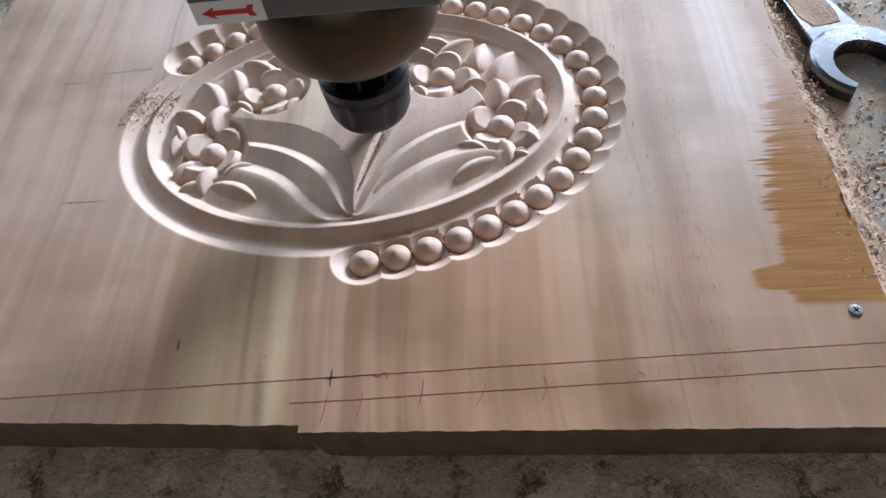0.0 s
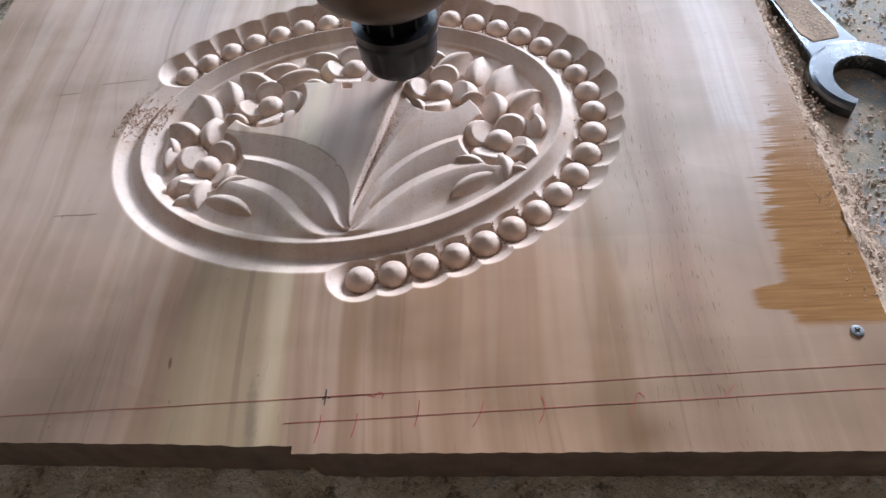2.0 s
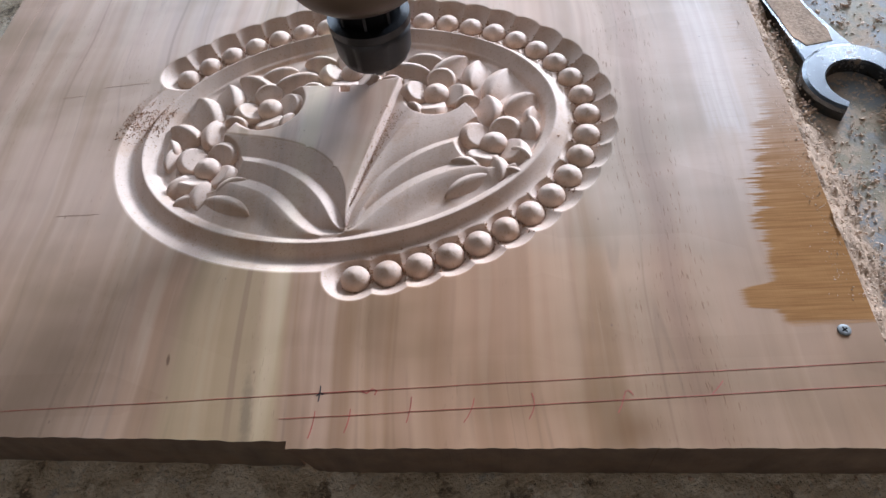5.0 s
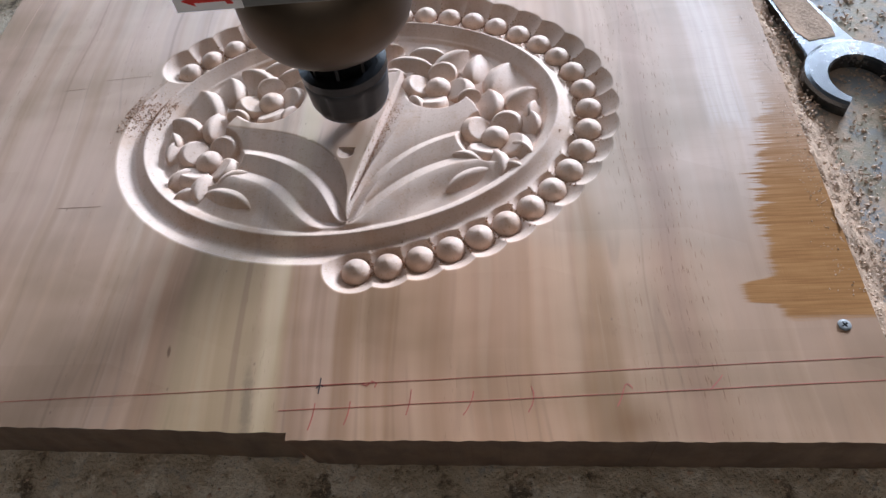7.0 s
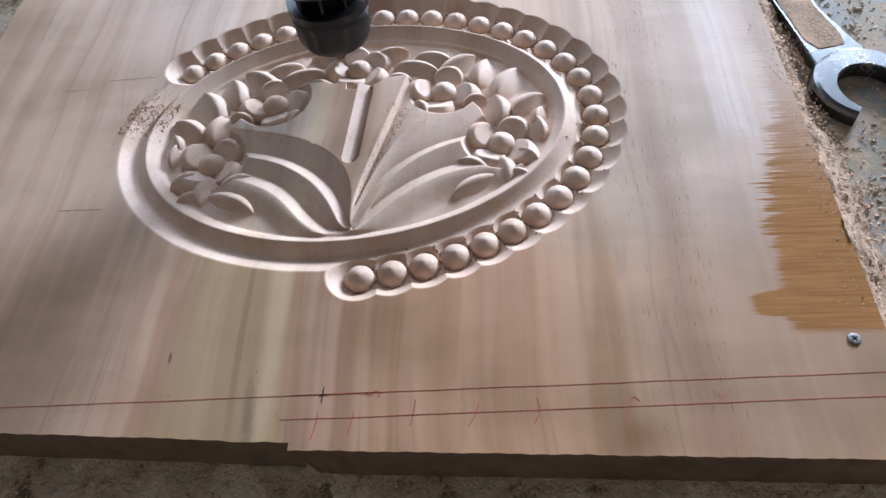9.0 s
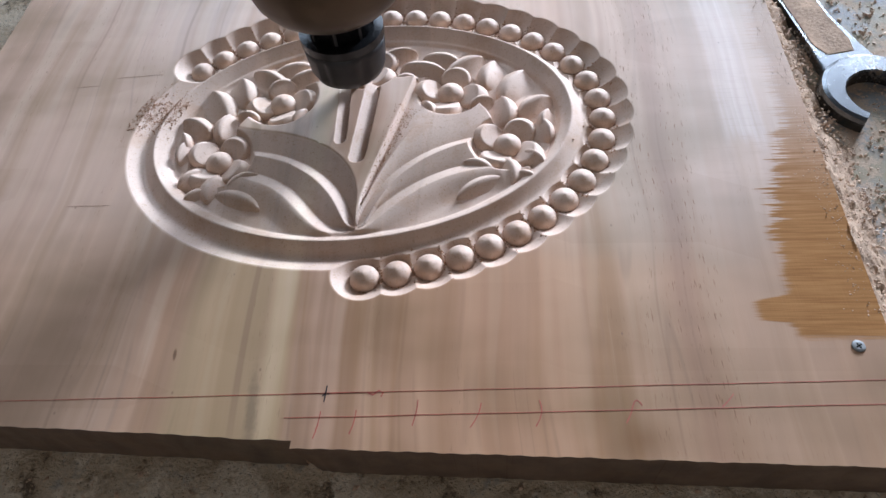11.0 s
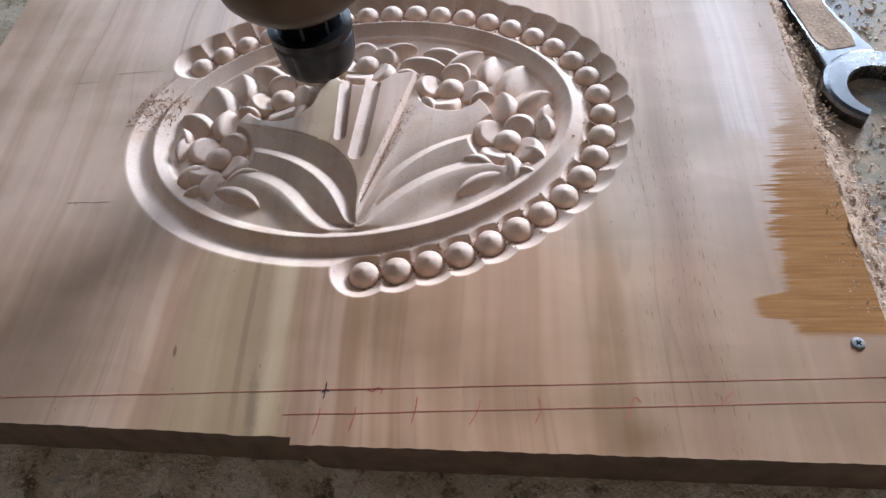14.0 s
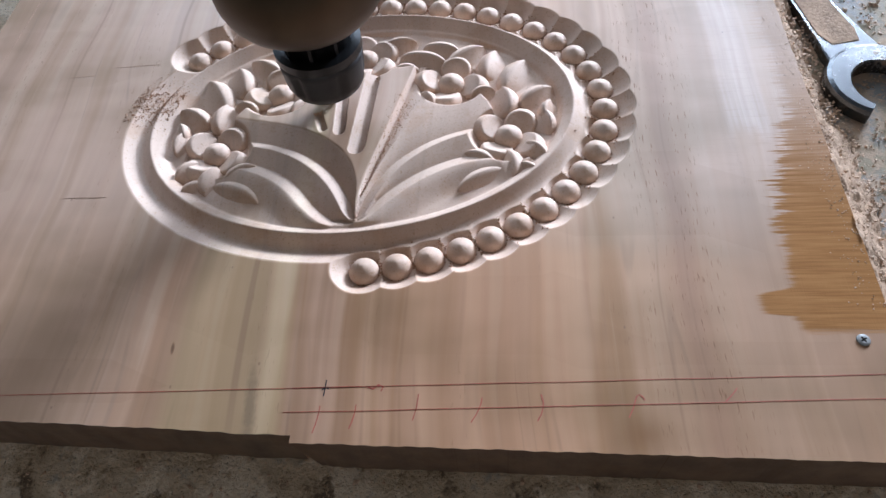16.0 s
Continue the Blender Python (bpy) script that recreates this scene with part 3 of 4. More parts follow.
def plank(s_list, g_list, front_wave, parent, name, label, nick=0.0):
    """One board of the glued panel: carved face, four sides and a back. s runs across the grain, g along it."""
    c, s_ = math.cos(GRAIN), math.sin(GRAIN)
    S, G = np.meshgrid(s_list, g_list)
    # uneven sawn front end
    G = G + np.where(G == g_list[0], front_wave(S), 0.0)
    X, Y = S * c + G * s_, -S * s_ + G * c
    Z = relief(X, Y)
    ny, nx = X.shape
    top = np.stack([X, Y, Z], -1).reshape(-1, 3)
    low = top.copy()
    low[:, 2] = BED_Z
    # the lower front corner at the seam is broken away
    corner = np.clip(1 - (S - s_list[0]) / 0.016, 0, 1) * (np.abs(G - G[:1, :]) < 0.004) * nick
    low[:, 0] += corner.reshape(-1)
    idx = np.arange(nx * ny).reshape(ny, nx)
    quads = np.stack([idx[:-1, :-1], idx[:-1, 1:], idx[1:, 1:], idx[1:, :-1]], -1).reshape(-1, 4)
    rim = np.concatenate([idx[0, :], idx[1:, -1], idx[-1, -2::-1], idx[-2:0:-1, 0]])
    m = len(rim)
    uprim = np.arange(m) + nx * ny
    lowrim = uprim + m
    nxt = np.roll(np.arange(m), -1)
    sides = np.stack([uprim[nxt], uprim, lowrim, lowrim[nxt]], -1)
    verts = np.concatenate([top, top[rim], low[rim]])
    me = bpy.data.meshes.new(name)
    me.vertices.add(len(verts))
    me.vertices.foreach_set("co", verts.astype(np.float32).ravel())
    faces = np.concatenate([quads, sides])
    me.loops.add(faces.size + m)
    me.loops.foreach_set("vertex_index", np.concatenate([faces.ravel(), lowrim[::-1]]).astype(np.int32))
    me.polygons.add(len(faces) + 1)
    me.polygons.foreach_set("loop_start", np.concatenate([np.arange(len(faces)) * 4, [faces.size]]).astype(np.int32))
    me.polygons.foreach_set("loop_total", np.concatenate([np.full(len(faces), 4), [m]]).astype(np.int32))
    me.update(calc_edges=True)
    me.materials.append(WOOD)
    smooth = np.zeros(len(faces) + 1, dtype=bool)
    smooth[:len(quads)] = True
    me.polygons.foreach_set("use_smooth", smooth)
    me.validate()
    return part(name, me, WOOD, parent, label)


panel = new("carved_panel")
tagged(panel, "pale planed wooden panel with a half-finished carved flower oval", "carved panel")
SEAM = -0.0105
FINE = 0.5 * MM
g_fine = spread(-0.1755, 0.46, -0.118, 0.131, FINE, 0.006)
left_s = np.concatenate([np.linspace(-0.246, -0.149, 24, endpoint=False), np.arange(-0.149, SEAM, FINE), [SEAM]])
right_s = np.concatenate([np.arange(SEAM, 0.166, FINE), np.linspace(0.167, 0.238, 20)])


def left_wave(s):
    return -0.0012 - 0.0375 * (s + 0.017) + 0.00015 * np.sin(s * 160) + 0.00012 * np.sin(s * 610 + 1) - 0.0008 * np.exp(-((s + 0.031) / 0.007) ** 2)


def right_wave(s):
    return -0.0046 - 0.020 * (s + 0.0105) + 0.00012 * np.sin(s * 190) + 0.00014 * np.sin(s * 700)


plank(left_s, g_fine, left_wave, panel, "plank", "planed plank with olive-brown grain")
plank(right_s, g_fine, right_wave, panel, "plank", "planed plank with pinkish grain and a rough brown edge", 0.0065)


def dome_mesh(name, a, b, h, dimple=0.0, side=0.0, rings=9, steps=22):
    """A carved bump: an oval dome, with one hollow cut that rises towards the angle side."""
    verts, faces = [(0, 0, 0)], []
    for i in range(1, rings + 1):
        q = i / rings
        for k in range(steps):
            t = 2 * math.pi * k / steps
            verts.append((a * q * math.cos(t), b * q * math.sin(t), 0))
    out = []
    for x, y, _ in verts:
        q = min(1.0, (x / a) ** 2 + (y / b) ** 2)
        z = h * (0.93 * math.sqrt(max(0.0, 1 - q ** 1.15)) + 0.09 * max(0.0, 1 - math.sqrt(q) / 0.42))
        if dimple:
            # a hollow gouge-cut face, tilted across the bump
            c = math.cos(side) * x / a + math.sin(side) * y / b
            z = min(z, h * (0.60 + dimple * c + 0.42 * c * abs(c) + 0.25 * c * c))
        out.append((x, y, max(z, 0.0) - 0.0004))
    for k in range(steps):
        faces.append((0, 1 + k, 1 + (k + 1) % steps))
    for i in range(rings - 1):
        for k in range(steps):
            p, r = 1 + i * steps, 1 + (i + 1) * steps
            faces.append((p + k, r + k, r + (k + 1) % steps, p + (k + 1) % steps))
    return mesh_from(name, out, faces, WOOD, True)


def leaf_mesh(name, a, b, h, lean, rings=12, steps=24):
    """A carved leaf: a plump drop, blunt at its foot and pointed at its tip, with one hollowed face."""
    verts = []
    for i in range(steps + 1):
        f = -1 + 2 * i / steps
        x = a * f
        half = b * max(0.0, 1 - f * f) ** (0.75 if f > 0 else 0.45) + b * 0.01
        top = h * max(0.0, 1 - f * f) ** 0.35
        for k in range(rings + 1):
            q = -1 + 2 * k / rings
            z = top * max(0.0, 1 - abs(q) ** 2.0) ** 0.5
            w = q * (1 if lean > 0 else -1)
            cut = top * (0.60 + 0.95 * w + 0.32 * w * w)
            verts.append((x, q * half, max(0.0, min(z, cut if cut > 0.12 * top else 0.12 * top)) - 0.0003))
    n = rings + 1
    faces = [(i * n + k, (i + 1) * n + k, (i + 1) * n + k + 1, i * n + k + 1) for i in range(steps) for k in range(rings)]
    me = mesh_from(name, verts, faces, WOOD, True)
    return me


bead_mesh = dome_mesh("bead", BEAD_R, BEAD_R, 6.6 * MM, 0, 0, 12, 28)
for i, (bx, by) in enumerate(BEADS):
    ob = part("bead", bead_mesh, WOOD, panel)
    ob.matrix_basis = pose(bx, by, DEEP - 0.0002, 0, 0, i * 37)

heart_mesh = dome_mesh("flower_heart", 8.0 * MM, 8.0 * MM, 7.3 * MM, 0, 0, 10, 24)
petal_mesh = dome_mesh("petal", 9.6 * MM, 9.2 * MM, 7.4 * MM, 0.55, 0.25, 18, 32)
leaf_meshes = {}
deg = 180 / math.pi
for fu, fv, pd, fa, count in FLOWERS:
    hx, hy = from_design(fu * MM, fv * MM)
    part("flower_heart", heart_mesh, WOOD, panel).matrix_basis = pose(hx, hy, -7.4 * MM)
    for k in range(count):
        a = radians(fa + k * 360 / count)
        px, py = from_design((fu + pd * math.cos(a)) * MM, (fv + pd * math.sin(a)) * MM)
        part("petal", petal_mesh, WOOD, panel).matrix_basis = pose(px, py, -7.4 * MM, 0, 0, math.degrees(a - TURN))
for u, v, l, w, a in LEAVES:
    if (l, w, a < 90) not in leaf_meshes:
        leaf_meshes[(l, w, a < 90)] = leaf_mesh("carved_leaf", l * 1.25 * MM, w * 1.5 * MM, 7.2 * MM, 0.25 if a < 90 else -0.25)
    lx, ly = from_design(u * MM, v * MM)
    part("carved_leaf", leaf_meshes[(l, w, a < 90)], WOOD, panel).matrix_basis = pose(lx, ly, -7.0 * MM, 0, 0, a - math.degrees(TURN))

# strips of wood that the cutter lowers: the bottom of each new groove
STRIPS = []
for i in range(len(GROOVES)):
    (x0, y0), (x1, y1), w = GROOVES[i]
    l = math.hypot(x1 - x0, y1 - y0) * MM
    turn = math.degrees(math.atan2(y1 - y0, x1 - x0)) - 90
    pieces = 7
    for k in range(pieces):
        a0, a1 = l * k / pieces, l * (k + 1) / pieces
        bm = box(-w / 2 * MM, w / 2 * MM, -(a1 - a0) / 2 - 0.0003, (a1 - a0) / 2 + 0.0003, -0.0085, 0.00002 + 0.00001 * (k % 2))
        ob = part("groove_floor", bm, WOOD, panel)
        f = (k + 0.5) / pieces
        STRIPS.append((ob, i, k, (x0 + (x1 - x0) * f) * MM, (y0 + (y1 - y0) * f) * MM, turn))


# ---------------------------------------------------------------- pen marks on the panel
def stroke(name, points, width, material, label=""):
    """A drawn line, a thin raised ribbon of ink along the points (world millimetres)."""
    pts = [Vector((x * MM, y * MM)) for x, y in points]
    left, right = [], []
    for i, p in enumerate(pts):
        d = (pts[min(i + 1, len(pts) - 1)] - pts[max(i - 1, 0)]).normalized()
        n = Vector((-d.y, d.x)) * width * 0.5 * MM
        left.append(p + n)
        right.append(p - n)
    return part(name, prism([tuple(p) for p in right + left[::-1]], 0.00002, 0.00012), material, panel, label)


def line(p, q, steps, wob, seed):
    rng = random.Random(seed)
    return [(p[0] + (q[0] - p[0]) * t / steps, p[1] + (q[1] - p[1]) * t / steps + rng.uniform(-wob, wob)) for t in range(steps + 1)]


stroke("ruled_line", line((-212, -141.2), (218, -172.8), 28, 0.12, 1), 0.20, INK_RED, "thin ruled red ink line")
stroke("ruled_line", line((-32.5, -165.0), (217, -183.0), 18, 0.12, 2), 0.23, INK_RED, "thin ruled red ink line")
stroke("ruled_line", line((-29, -154.6), (8, -157.3), 6, 0.1, 3), 0.42, INK_RED, "doubled piece of red ink line")
for top, foot, bow in (((-17, -163.5), (-20, -175), 0.4), ((-2, -164.5), (-5, -174.5), 0.5), ((24, -162.5), (21, -173.5), 0.4), ((50, -166.5), (44.5, -176.5), 0.9), ((74, -167.5), (71, -178.5), 1.6), ((152, -172.5), (146, -177.5), 0.3)):
    pts = [(foot[0] + (top[0] - foot[0]) * f + bow * 4 * f * (1 - f), foot[1] + (top[1] - foot[1]) * f) for f in (0, 0.25, 0.5, 0.75, 1)]
    stroke("tick_mark", pts, 0.42, INK_RED, "short red ink tick")
stroke("tick_mark", [(107, -180.5), (109.4, -177), (111, -173.8), (112, -172), (113.2, -171.4), (114.2, -172.4), (114.8, -173.8)], 0.45, INK_RED, "short hooked red ink tick")
stroke("cross_mark", [(-15.8, -159.4), (-15.4, -157.5), (-15.0, -155.0), (-14.6, -152.3)], 0.5, INK_BLUE, "small dark pen cross")
stroke("cross_mark", [(-16.6, -156.8), (-15.0, -155.4), (-13.6, -156.4)], 0.5, INK_BLUE, "small dark pen cross")
stroke("scribble", [(3, -157.2), (5, -158.4), (7.6, -156.6), (9.4, -158.0), (8.4, -159.6)], 0.6, INK_RED, "red ink scribble")


for ax, ay, bx, by in ((-176.0, 59.0, -160.9, 58.6), (-157.0, -36.0, -134.0, -38.4), (-150.8, 64.0, -122.0, 62.8), (-223.9, 82.0, -205.4, 226.0)):
    stroke("scratch", line((ax, ay), (bx, by), 8, 0.15, int(ax * 7)), 0.2, SCRATCH, "dark scratch across the grain")


# ---------------------------------------------------------------- countersunk screw
def screw(x, y):
    thing = new("screw")
    thing.matrix_basis = pose(x, y, 0.0, 0, 0, 25)
    tagged(thing, "small zinc cross-head screw driven into the panel", "screw")
    part("head", lathe([(0.0008, -0.003), (0.0025, -0.0003), (0.0028, 0.0002), (0.0026, 0.0005), (0.0018, 0.0007)], 28), ZINC, thing)
    # the cross recess is not cut: black bars give its shade
    for a in (0, 90):
        bm = box(-0.0014, 0.0014, -0.0003, 0.0003, 0.0005, 0.00074)
        part("recess", bm, RING, thing, "black bars in place of the shaded cross recess").matrix_basis = pose(0, 0, 0, 0, 0, a)


screw(0.2085, -0.157)


# ---------------------------------------------------------------- open-ended spanner
def spanner():
    thing = new("spanner")
    tagged(thing, "chromed open-ended spanner lying on the dusty steel plate", "spanner")
    thing.matrix_basis = pose(0.2892, -0.0015, -THICK + 0.0025, 0, 0, 5)
    # head: a C-shaped jaw, its mouth turned from the shank's line
    bm = bmesh.new()
    rows = []
    steps = 44
    for k in range(steps + 1):
        f = k / steps
        a = radians(-55 + 290 * f)
        wide = 0.0125 + 0.0035 * math.sin(math.pi * f) ** 2 - 0.0045 * (abs(2 * f - 1) ** 3)
        ri = 0.0165 + 0.0030 * abs(2 * f - 1) ** 3
        ro = ri + wide
        c, q = math.cos(a), math.sin(a)
        rows.append([bm.verts.new((r * c, r * q, z)) for r, z in ((ri, 0.0), (ri, 0.0078), (ri + 0.001, 0.0088), (ro - 0.0030, 0.0088), (ro - 0.0010, 0.0078), (ro, 0.0058), (ro, 0.0))])
    for p, r in zip(rows, rows[1:]):
        for k in range(7):
            bm.faces.new((p[k], r[k], r[(k + 1) % 7], p[(k + 1) % 7]))
    bm.faces.new(rows[0])
    bm.faces.new(rows[-1])
    bmesh.ops.transform(bm, matrix=Matrix.Rotation(radians(-7), 4, "Z"), verts=bm.verts)
    part("head", bm, CHROME, thing, "worn chromed open jaw")
    shank = [(-0.0205, 0.018), (0.016, 0.022), (0.0085, 0.042), (0.0060, 0.070), (0.0060, 0.26), (-0.0165, 0.26), (-0.0170, 0.085), (-0.0180, 0.045)]
    part("shank", prism(shank, 0.001, 0.0072, 0.0016, 3), CHROME, thing)
    hollow = [(-0.0160, 0.046), (-0.0120, 0.036), (0.0040, 0.036), (0.0064, 0.046), (0.0042, 0.070), (0.0042, 0.25), (-0.0145, 0.25), (-0.0150, 0.085)]
    part("shank_hollow", prism(hollow, 0.0062, 0.0075, 0.0002, 1), DUST, thing, "hollow of the shank filled with tan dust")


spanner()


# ---------------------------------------------------------------- the cutting head
head = new("spindle_head")
tagged(head, "router spindle with steel nose, dark collet nut and grey clamp bracket", "router spindle")
# z = 0 is the face of the panel at the cutter's tip
part("cutter", lathe([(0.0008, -0.003), (0.0030, -0.001), (0.0042, 0.002), (0.0042, 0.0065), (0.0058, 0.0070), (0.0060, 0.0108), (0.0115, 0.0120), (0.0125, 0.0140)], 28), STEEL_BIT, head, "dark steel cutting bit in its collet", True)


def slots(a, i):
    return -0.0016 if i in (3, 4) and (a * 6 / (2 * math.pi)) % 1 < 0.2 else 0.0


part("collet_nut", lathe([(0.008, 0.0245), (0.0165, 0.0245), (0.0186, 0.0262), (0.0203, 0.031), (0.0212, 0.043), (0.0212, 0.0465), (0.019, 0.0475)], 60, slots), NUT, head, "dark blackened collet nut", True)
part("nut_ring", lathe([(0.0185, 0.0470), (0.0217, 0.0476), (0.0217, 0.0525), (0.0185, 0.0530)], 64), RING, head, "glossy black ring")
part("spindle_shaft", lathe([(0.0165, 0.0526), (0.0165, 0.080)], 64), RING, head, "dark steel shaft", True)
for k in range(8):
    a = 2 * math.pi * k / 8
    bm = box(0.0163, 0.0170, -0.0007, 0.0007, 0.0535, 0.072)
    part("shaft_flat", bm, NUT, head).matrix_basis = Matrix.Rotation(a, 4, "Z")
part("nose", lathe([(0.0180, 0.0672), (0.0222, 0.0664), (0.0262, 0.0672), (0.0300, 0.0694), (0.0345, 0.0738), (0.0378, 0.0790), (0.0396, 0.0850), (0.0400, 0.092), (0.0400, 0.125)], 96), NOSE, head, "rounded satin steel spindle nose", True)
for ob in head.children:
    kind = ob.name.split(".")[0]
    if kind != "cutter":
        if not ob.data.get("set"):
            grow, drop = (1.035, -0.0100) if kind == "nose" else (1.055, -0.0118)
            ob.data.transform(Matrix.Translation((0, 0, drop)) @ Matrix.Diagonal((grow, grow, 1.0, 1.0)))
            ob.data["set"] = 1
part("bracket", box(-0.050, 0.0445, -0.0455, 0.05, 0.106, 0.19, 0.0012), BRACKET, head, "grey painted clamp bracket")
sticker = part("sticker", box(-0.0492, -0.0220, -0.0460, -0.0456, 0.1066, 0.1165), STICKER, head, "white sticker with a red arrow")
arrow = [(x * 1.04 - 0.0006, (z - 0.1206) * 0.85 + 0.1115) for x, z in (
    (-0.0435, 0.1206), (-0.0385, 0.1236), (-0.0392, 0.1218), (-0.0268, 0.1218), (-0.0262, 0.1234), (-0.0238, 0.1234), (-0.0250, 0.1206),
    (-0.0238, 0.1178), (-0.0262, 0.1178), (-0.0268, 0.1194), (-0.0392, 0.1194), (-0.0385, 0.1176))]
bm = prism(arrow, 0.0, 0.0003)
bmesh.ops.transform(bm, matrix=Matrix.Translation((0, -0.0460, 0)) @ Matrix.Rotation(radians(90), 4, "X"), verts=bm.verts)
part("arrow", bm, STICKER_RED, sticker, "red printed arrow")


# ---------------------------------------------------------------- dust and shavings
rng = random.Random(4)


def board_xy(s, g):
    c, k = math.cos(GRAIN), math.sin(GRAIN)
    return s * c + g * k, -s * k + g * c


def height_at(x, y):
    return float(relief(np.array([x]), np.array([y]))[0])


def dust_ridge():
    """A low bank of fine dust swept against the panel's edge."""
    ns, ng = 26, 220
    verts = []
    for j in range(ng):
        g = -0.165 + 0.48 * j / (ng - 1)
        for i in range(ns):
            f = i / (ns - 1)
            s = 0.2372 + 0.036 * f * (0.75 + 0.5 * noise.noise((g * 30, 0.0, 1.0)))
            h = 0.0205 * (1 - f) ** 1.3 * (0.95 + 0.25 * noise.noise((g * 45, 3.0, 0.0)))
            h += 0.0020 * noise.noise((s * 260, g * 260, 0.0)) + 0.0018 * noise.noise((s * 700, g * 700, 5.0))
            x, y = board_xy(s, g)
            verts.append((x, y, -THICK + 0.0005 + max(h, -0.001)))
    faces = [(j * ns + i, j * ns + i + 1, (j + 1) * ns + i + 1, (j + 1) * ns + i) for j in range(ng - 1) for i in range(ns - 1)]
    return tagged(new("dust_bank", mesh_from("dust_bank", verts, faces, DUST, True)), "bank of pinkish wood dust along the panel's edge", "wood dust", kind="stuff")


dust_ridge()
spots = []
# a ridge of shavings along the panel's edge, on the plate
for _ in range(2600):
    x, y = board_xy(0.2385 + abs(rng.gauss(0, 0.007)), rng.uniform(-0.17, 0.30))
    spots.append((x, y, -THICK + 0.002 + rng.uniform(0, 0.006) * max(0.0, 1 - abs(x - 0.24) * 30), rng.uniform(0.0005, 0.0016)))
for _ in range(2600):
    f, g = rng.random() ** 1.5, rng.uniform(-0.165, 0.30)
    x, y = board_xy(0.2372 + 0.035 * f, g)
    spots.append((x, y, -THICK + 0.0203 * (1 - f) ** 1.3, rng.uniform(0.0003, 0.0012)))
for _ in range(3200):
    x, y = board_xy(rng.uniform(0.245, 0.42), rng.uniform(-0.14, 0.30))
    spots.append((x, y, -THICK + 0.002, rng.uniform(0.0004, 0.0017)))
for _ in range(1300):
    x, y = board_xy(rng.gauss(0.2360, 0.005), rng.uniform(-0.12, 0.30))
    if x * math.cos(GRAIN) - y * math.sin(GRAIN) < 0.237:
        spots.append((x, y, -0.0001, rng.uniform(0.0002, 0.0006)))
# loose lumps of dust and curled shavings on the plate
for _ in range(120):
    cs, cg = 0.2400 + rng.random() ** 1.6 * 0.085, rng.uniform(-0.15, 0.26)
    size = rng.uniform(0.0012, 0.0042)
    for _ in range(30):
        px, py, pz = rng.gauss(0, size), rng.gauss(0, size), abs(rng.gauss(0, size * 0.45))
        x, y = board_xy(cs + px, cg + py)
        if cs + px > 0.2385:
            spots.append((x, y, -THICK + 0.002 + pz, rng.uniform(0.0004, 0.0012)))
crumbs(rng, spots, CHIP, "wood_shavings", "pale wood shavings heaped along the panel's edge", "shavings")

spots = []
for _ in range(1500):
    x, y = rng.uniform(-0.26, 0.30), rng.uniform(-0.34, -0.15)
    if x * math.sin(GRAIN) + y * math.cos(GRAIN) < -0.182:
        spots.append((x, y, BED_Z, rng.uniform(0.0005, 0.0020)))
for _ in range(400):
    x, y = board_xy(-0.247 - abs(rng.gauss(0, 0.02)), rng.uniform(0.0, 0.35))
    spots.append((x, y, BED_Z, rng.uniform(0.0006, 0.0025)))
crumbs(rng, spots, CHIP, "sawdust", "coarse sawdust scattered on the machine bed", "sawdust")

spots = []
# fuzz torn up on the ring's flank and in the stems of the design
for _ in range(900):
    a = rng.gauss(math.radians(163), 0.085)
    k = 1 + rng.uniform(-0.16, 0.03)
    x, y = CX + RA * k * math.cos(a), CY + RB * k * math.sin(a)
    spots.append((x, y, height_at(x, y), rng.uniform(0.0002, 0.0007)))
for _ in range(520):
    t = rng.random()
    r = 0.012 + 0.075 * t
    a = radians(float(np.polyval(SIDE0, r)) - 1.5) + rng.gauss(0.0, 0.04)
    x, y = from_design(r * math.cos(a), FOOT + r * math.sin(a))
    spots.append((x, y, height_at(x, y), rng.uniform(0.0002, 0.0006)))
for _ in range(420):
    bx, by = BEADS[rng.randrange(len(BEADS))]
    a = rng.uniform(0, 6.28)
    x, y = bx + 0.0078 * math.cos(a), by + 0.0078 * math.sin(a)
    spots.append((x, y, height_at(x, y), rng.uniform(0.0003, 0.0008)))
for (ax, ay), (bx, by) in zip(BEADS, BEADS[1:]):
    # torn grain in the gaps between the beads
    for _ in range(26):
        f = rng.gauss(0.0, 0.30)
        x, y = (ax + bx) / 2 + (by - ay) * f + rng.gauss(0, 0.0007), (ay + by) / 2 - (bx - ax) * f + rng.gauss(0, 0.0007)
        spots.append((x, y, height_at(x, y), rng.uniform(0.0003, 0.0010)))
for fu, fv, pd, fa, count in FLOWERS:
    for _ in range(170):
        a, q = rng.uniform(0, 6.28), rng.uniform(6, 18)
        x, y = from_design((fu + q * math.cos(a)) * MM, (fv + q * math.sin(a)) * MM)
        spots.append((x, y, height_at(x, y), rng.uniform(0.0002, 0.0006)))
crumbs(rng, spots, CHIP_DARK, "carving_fuzz", "reddish fuzz of torn fibres left in the carving", "wood fibres")


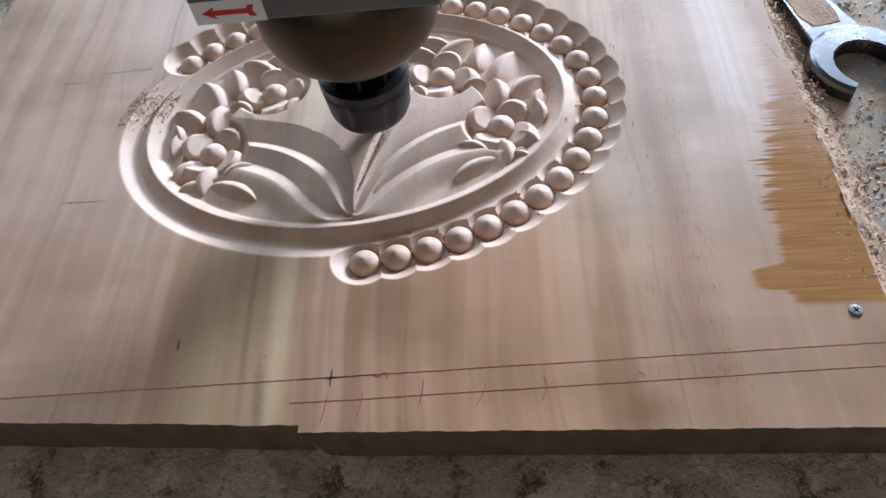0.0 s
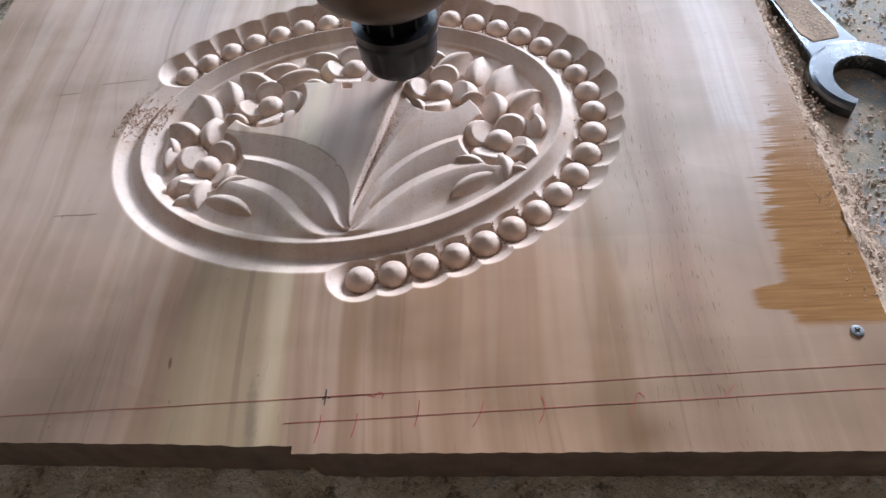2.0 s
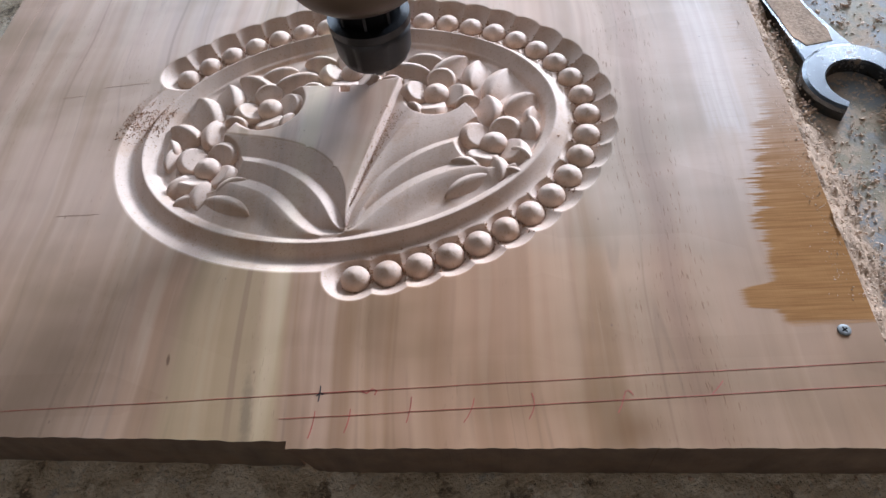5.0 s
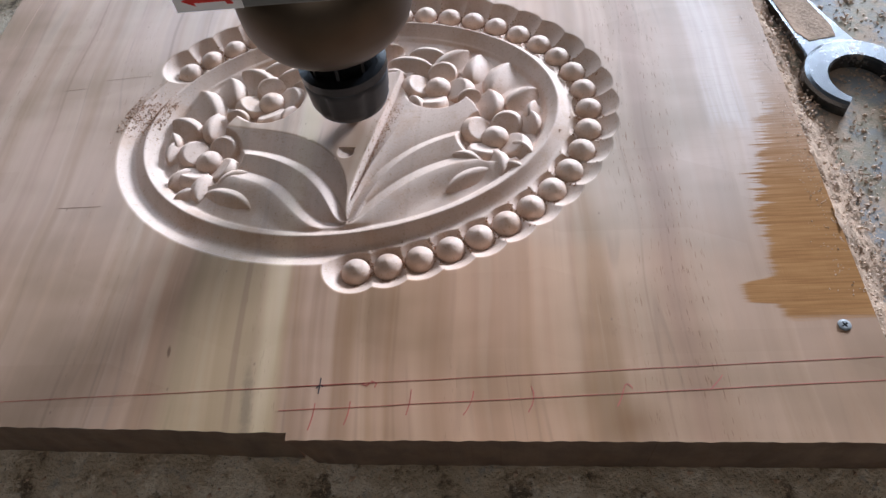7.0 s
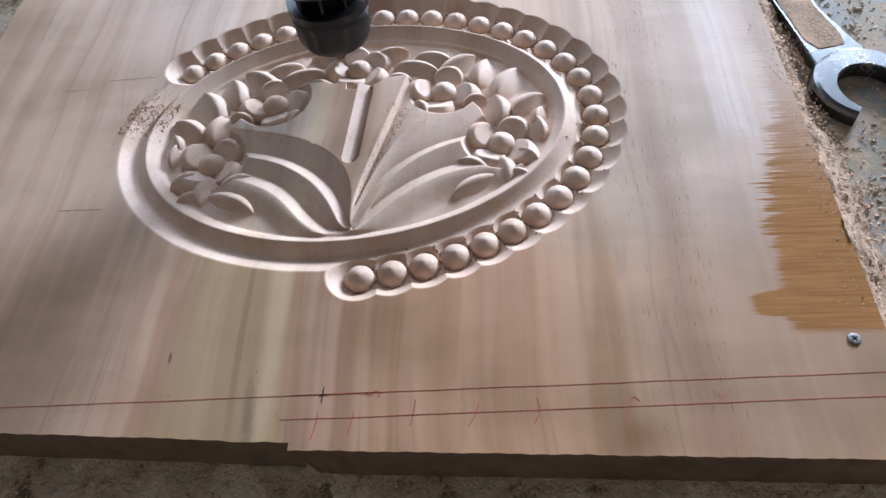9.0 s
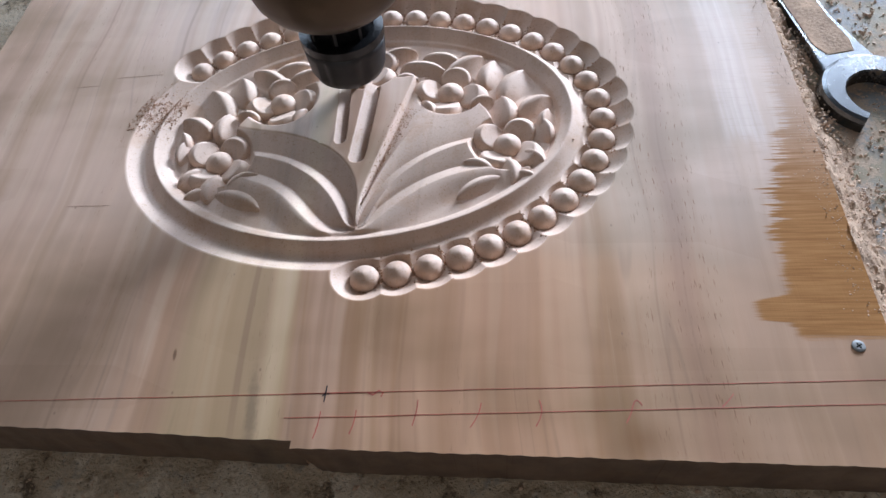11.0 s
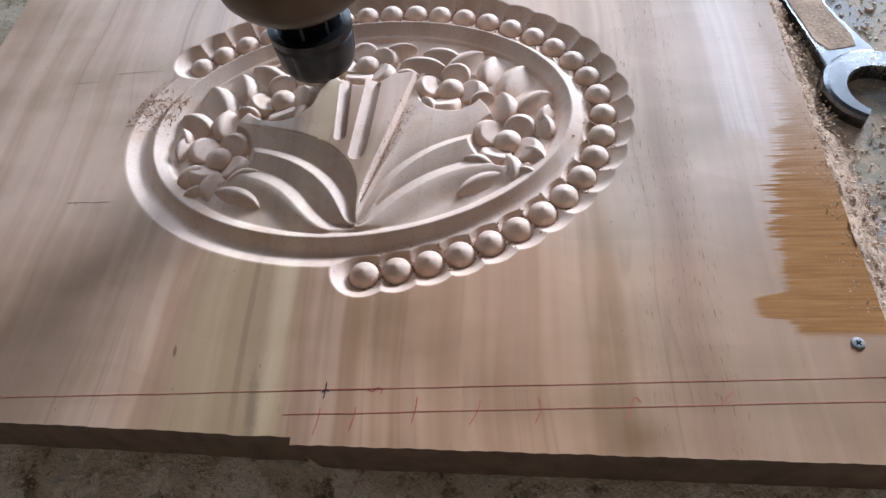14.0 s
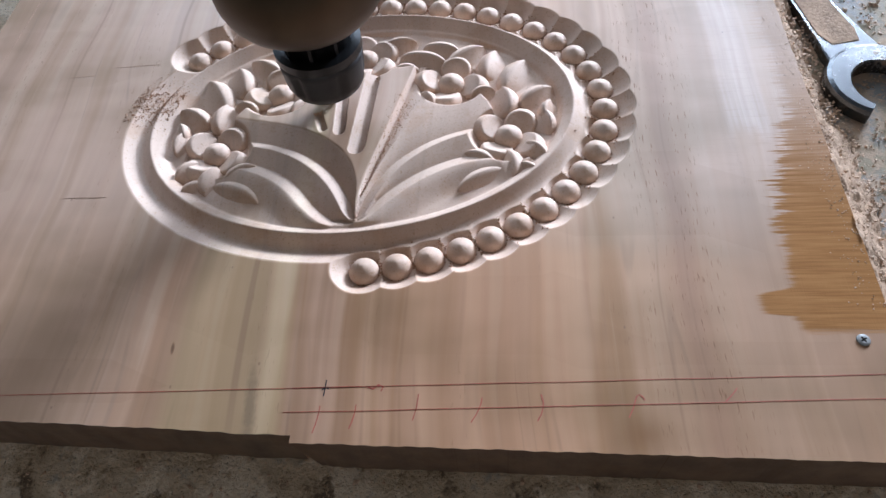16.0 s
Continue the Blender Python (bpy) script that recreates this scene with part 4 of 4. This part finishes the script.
# ---------------------------------------------------------------- what moves
TOOL = [
    (0.0, 0.0113, -0.0111),
    (0.2, 0.0186, 0.0007),
    (0.4, 0.0296, 0.0108),
    (0.6, 0.0365, 0.0178),
    (0.8, 0.0386, 0.0190),
    (1.2, 0.0374, 0.0285),
    (1.5, 0.0334, 0.0410),
    (1.8, 0.0316, 0.0398),
    (2.2, 0.0309, 0.0305),
    (2.4, 0.0260, 0.0273),
    (2.6, 0.0172, 0.0202),
    (2.8, 0.0090, 0.0119),
    (3.0, 0.0024, -0.0007),
    (3.2, -0.0014, -0.0118),
    (3.4, -0.0023, -0.0144),
    (3.6, -0.0005, -0.0033),
    (3.8, 0.0069, 0.0079),
    (4.2, 0.0195, 0.0247),
    (4.7, 0.0214, 0.0393),
    (5.2, 0.0177, 0.0481),
    (5.7, 0.0147, 0.0470),
    (6.3, 0.0109, 0.0394),
    (6.5, 0.0076, 0.0295),
    (6.7, 0.0043, 0.0183),
    (6.9, 0.0040, 0.0059),
    (7.1, 0.0037, 0.0046),
    (7.3, 0.0045, 0.0132),
    (7.5, 0.0060, 0.0253),
    (7.7, 0.0092, 0.0366),
    (7.9, 0.0100, 0.0442),
    (8.1, 0.0086, 0.0516),
    (8.3, 0.0088, 0.0598),
    (8.5, 0.0081, 0.0632),
    (8.7, 0.0012, 0.0643),
    (8.9, -0.0078, 0.0661),
    (9.1, -0.0078, 0.0571),
    (9.2, -0.0067, 0.0493),
    (9.8, -0.0057, 0.0283),
    (10.3, -0.0052, 0.0172),
    (10.8, -0.0041, 0.0287),
    (11.3, -0.0048, 0.0465),
    (11.5, -0.0061, 0.0546),
    (11.7, -0.0095, 0.0620),
    (11.9, -0.0113, 0.0629),
    (12.1, -0.0208, 0.0575),
    (12.3, -0.0326, 0.0513),
    (12.7, -0.0328, 0.0396),
    (12.9, -0.0310, 0.0339),
    (13.1, -0.0254, 0.0319),
    (13.3, -0.0201, 0.0270),
    (13.5, -0.0200, 0.0319),
    (13.7, -0.0230, 0.0382),
    (13.9, -0.0225, 0.0415),
    (14.1, -0.0210, 0.0363),
    (14.3, -0.0213, 0.0296),
    (14.5, -0.0215, 0.0276),
    (14.6, -0.0189, 0.0245),
    (14.7, -0.0153, 0.0208),
    (14.8, -0.0127, 0.0148),
    (14.9, -0.0086, 0.0073),
    (15.0, -0.0055, 0.0015),
    (15.1, -0.0041, -0.0030),
    (15.2, -0.0040, -0.0096),
    (15.3, -0.0038, -0.0117),
    (15.4, -0.0021, -0.0149),
    (15.5, -0.0038, -0.0129),
    (15.6, -0.0056, -0.0096),
    (15.7, -0.0052, -0.0013),
    (15.8, -0.0063, 0.0049),
    (15.9, -0.0109, 0.0096),
    (16.0, -0.0159, 0.0177),
]


def motions():
    walk(head, [(t, pose(x, y, 0.0, 0, 0, -5)) for t, x, y in TOOL])
    # each strip sinks as the cutter passes over it
    spans = [(6.9, 8.2), (9.9, 11.0), (15.45, 16.05)]
    for ob, i, k, x, y, turn in STRIPS:
        start, end = spans[i]
        t0 = start + (end - start) * k / 7
        sink = GROOVES[i][2] * 0.5 * MM * math.sin(radians(23)) + 0.0002
        up, down = pose(x, y, 0, 0, 0, turn), pose(x, y, -sink, 0, 23, turn)
        if t0 >= 15.8:
            walk(ob, [(0.0, up), (16.0, up)])
        else:
            walk(ob, [(0.0, up), (t0, up), (t0 + 0.2, down), (16.0, down)])


motions()
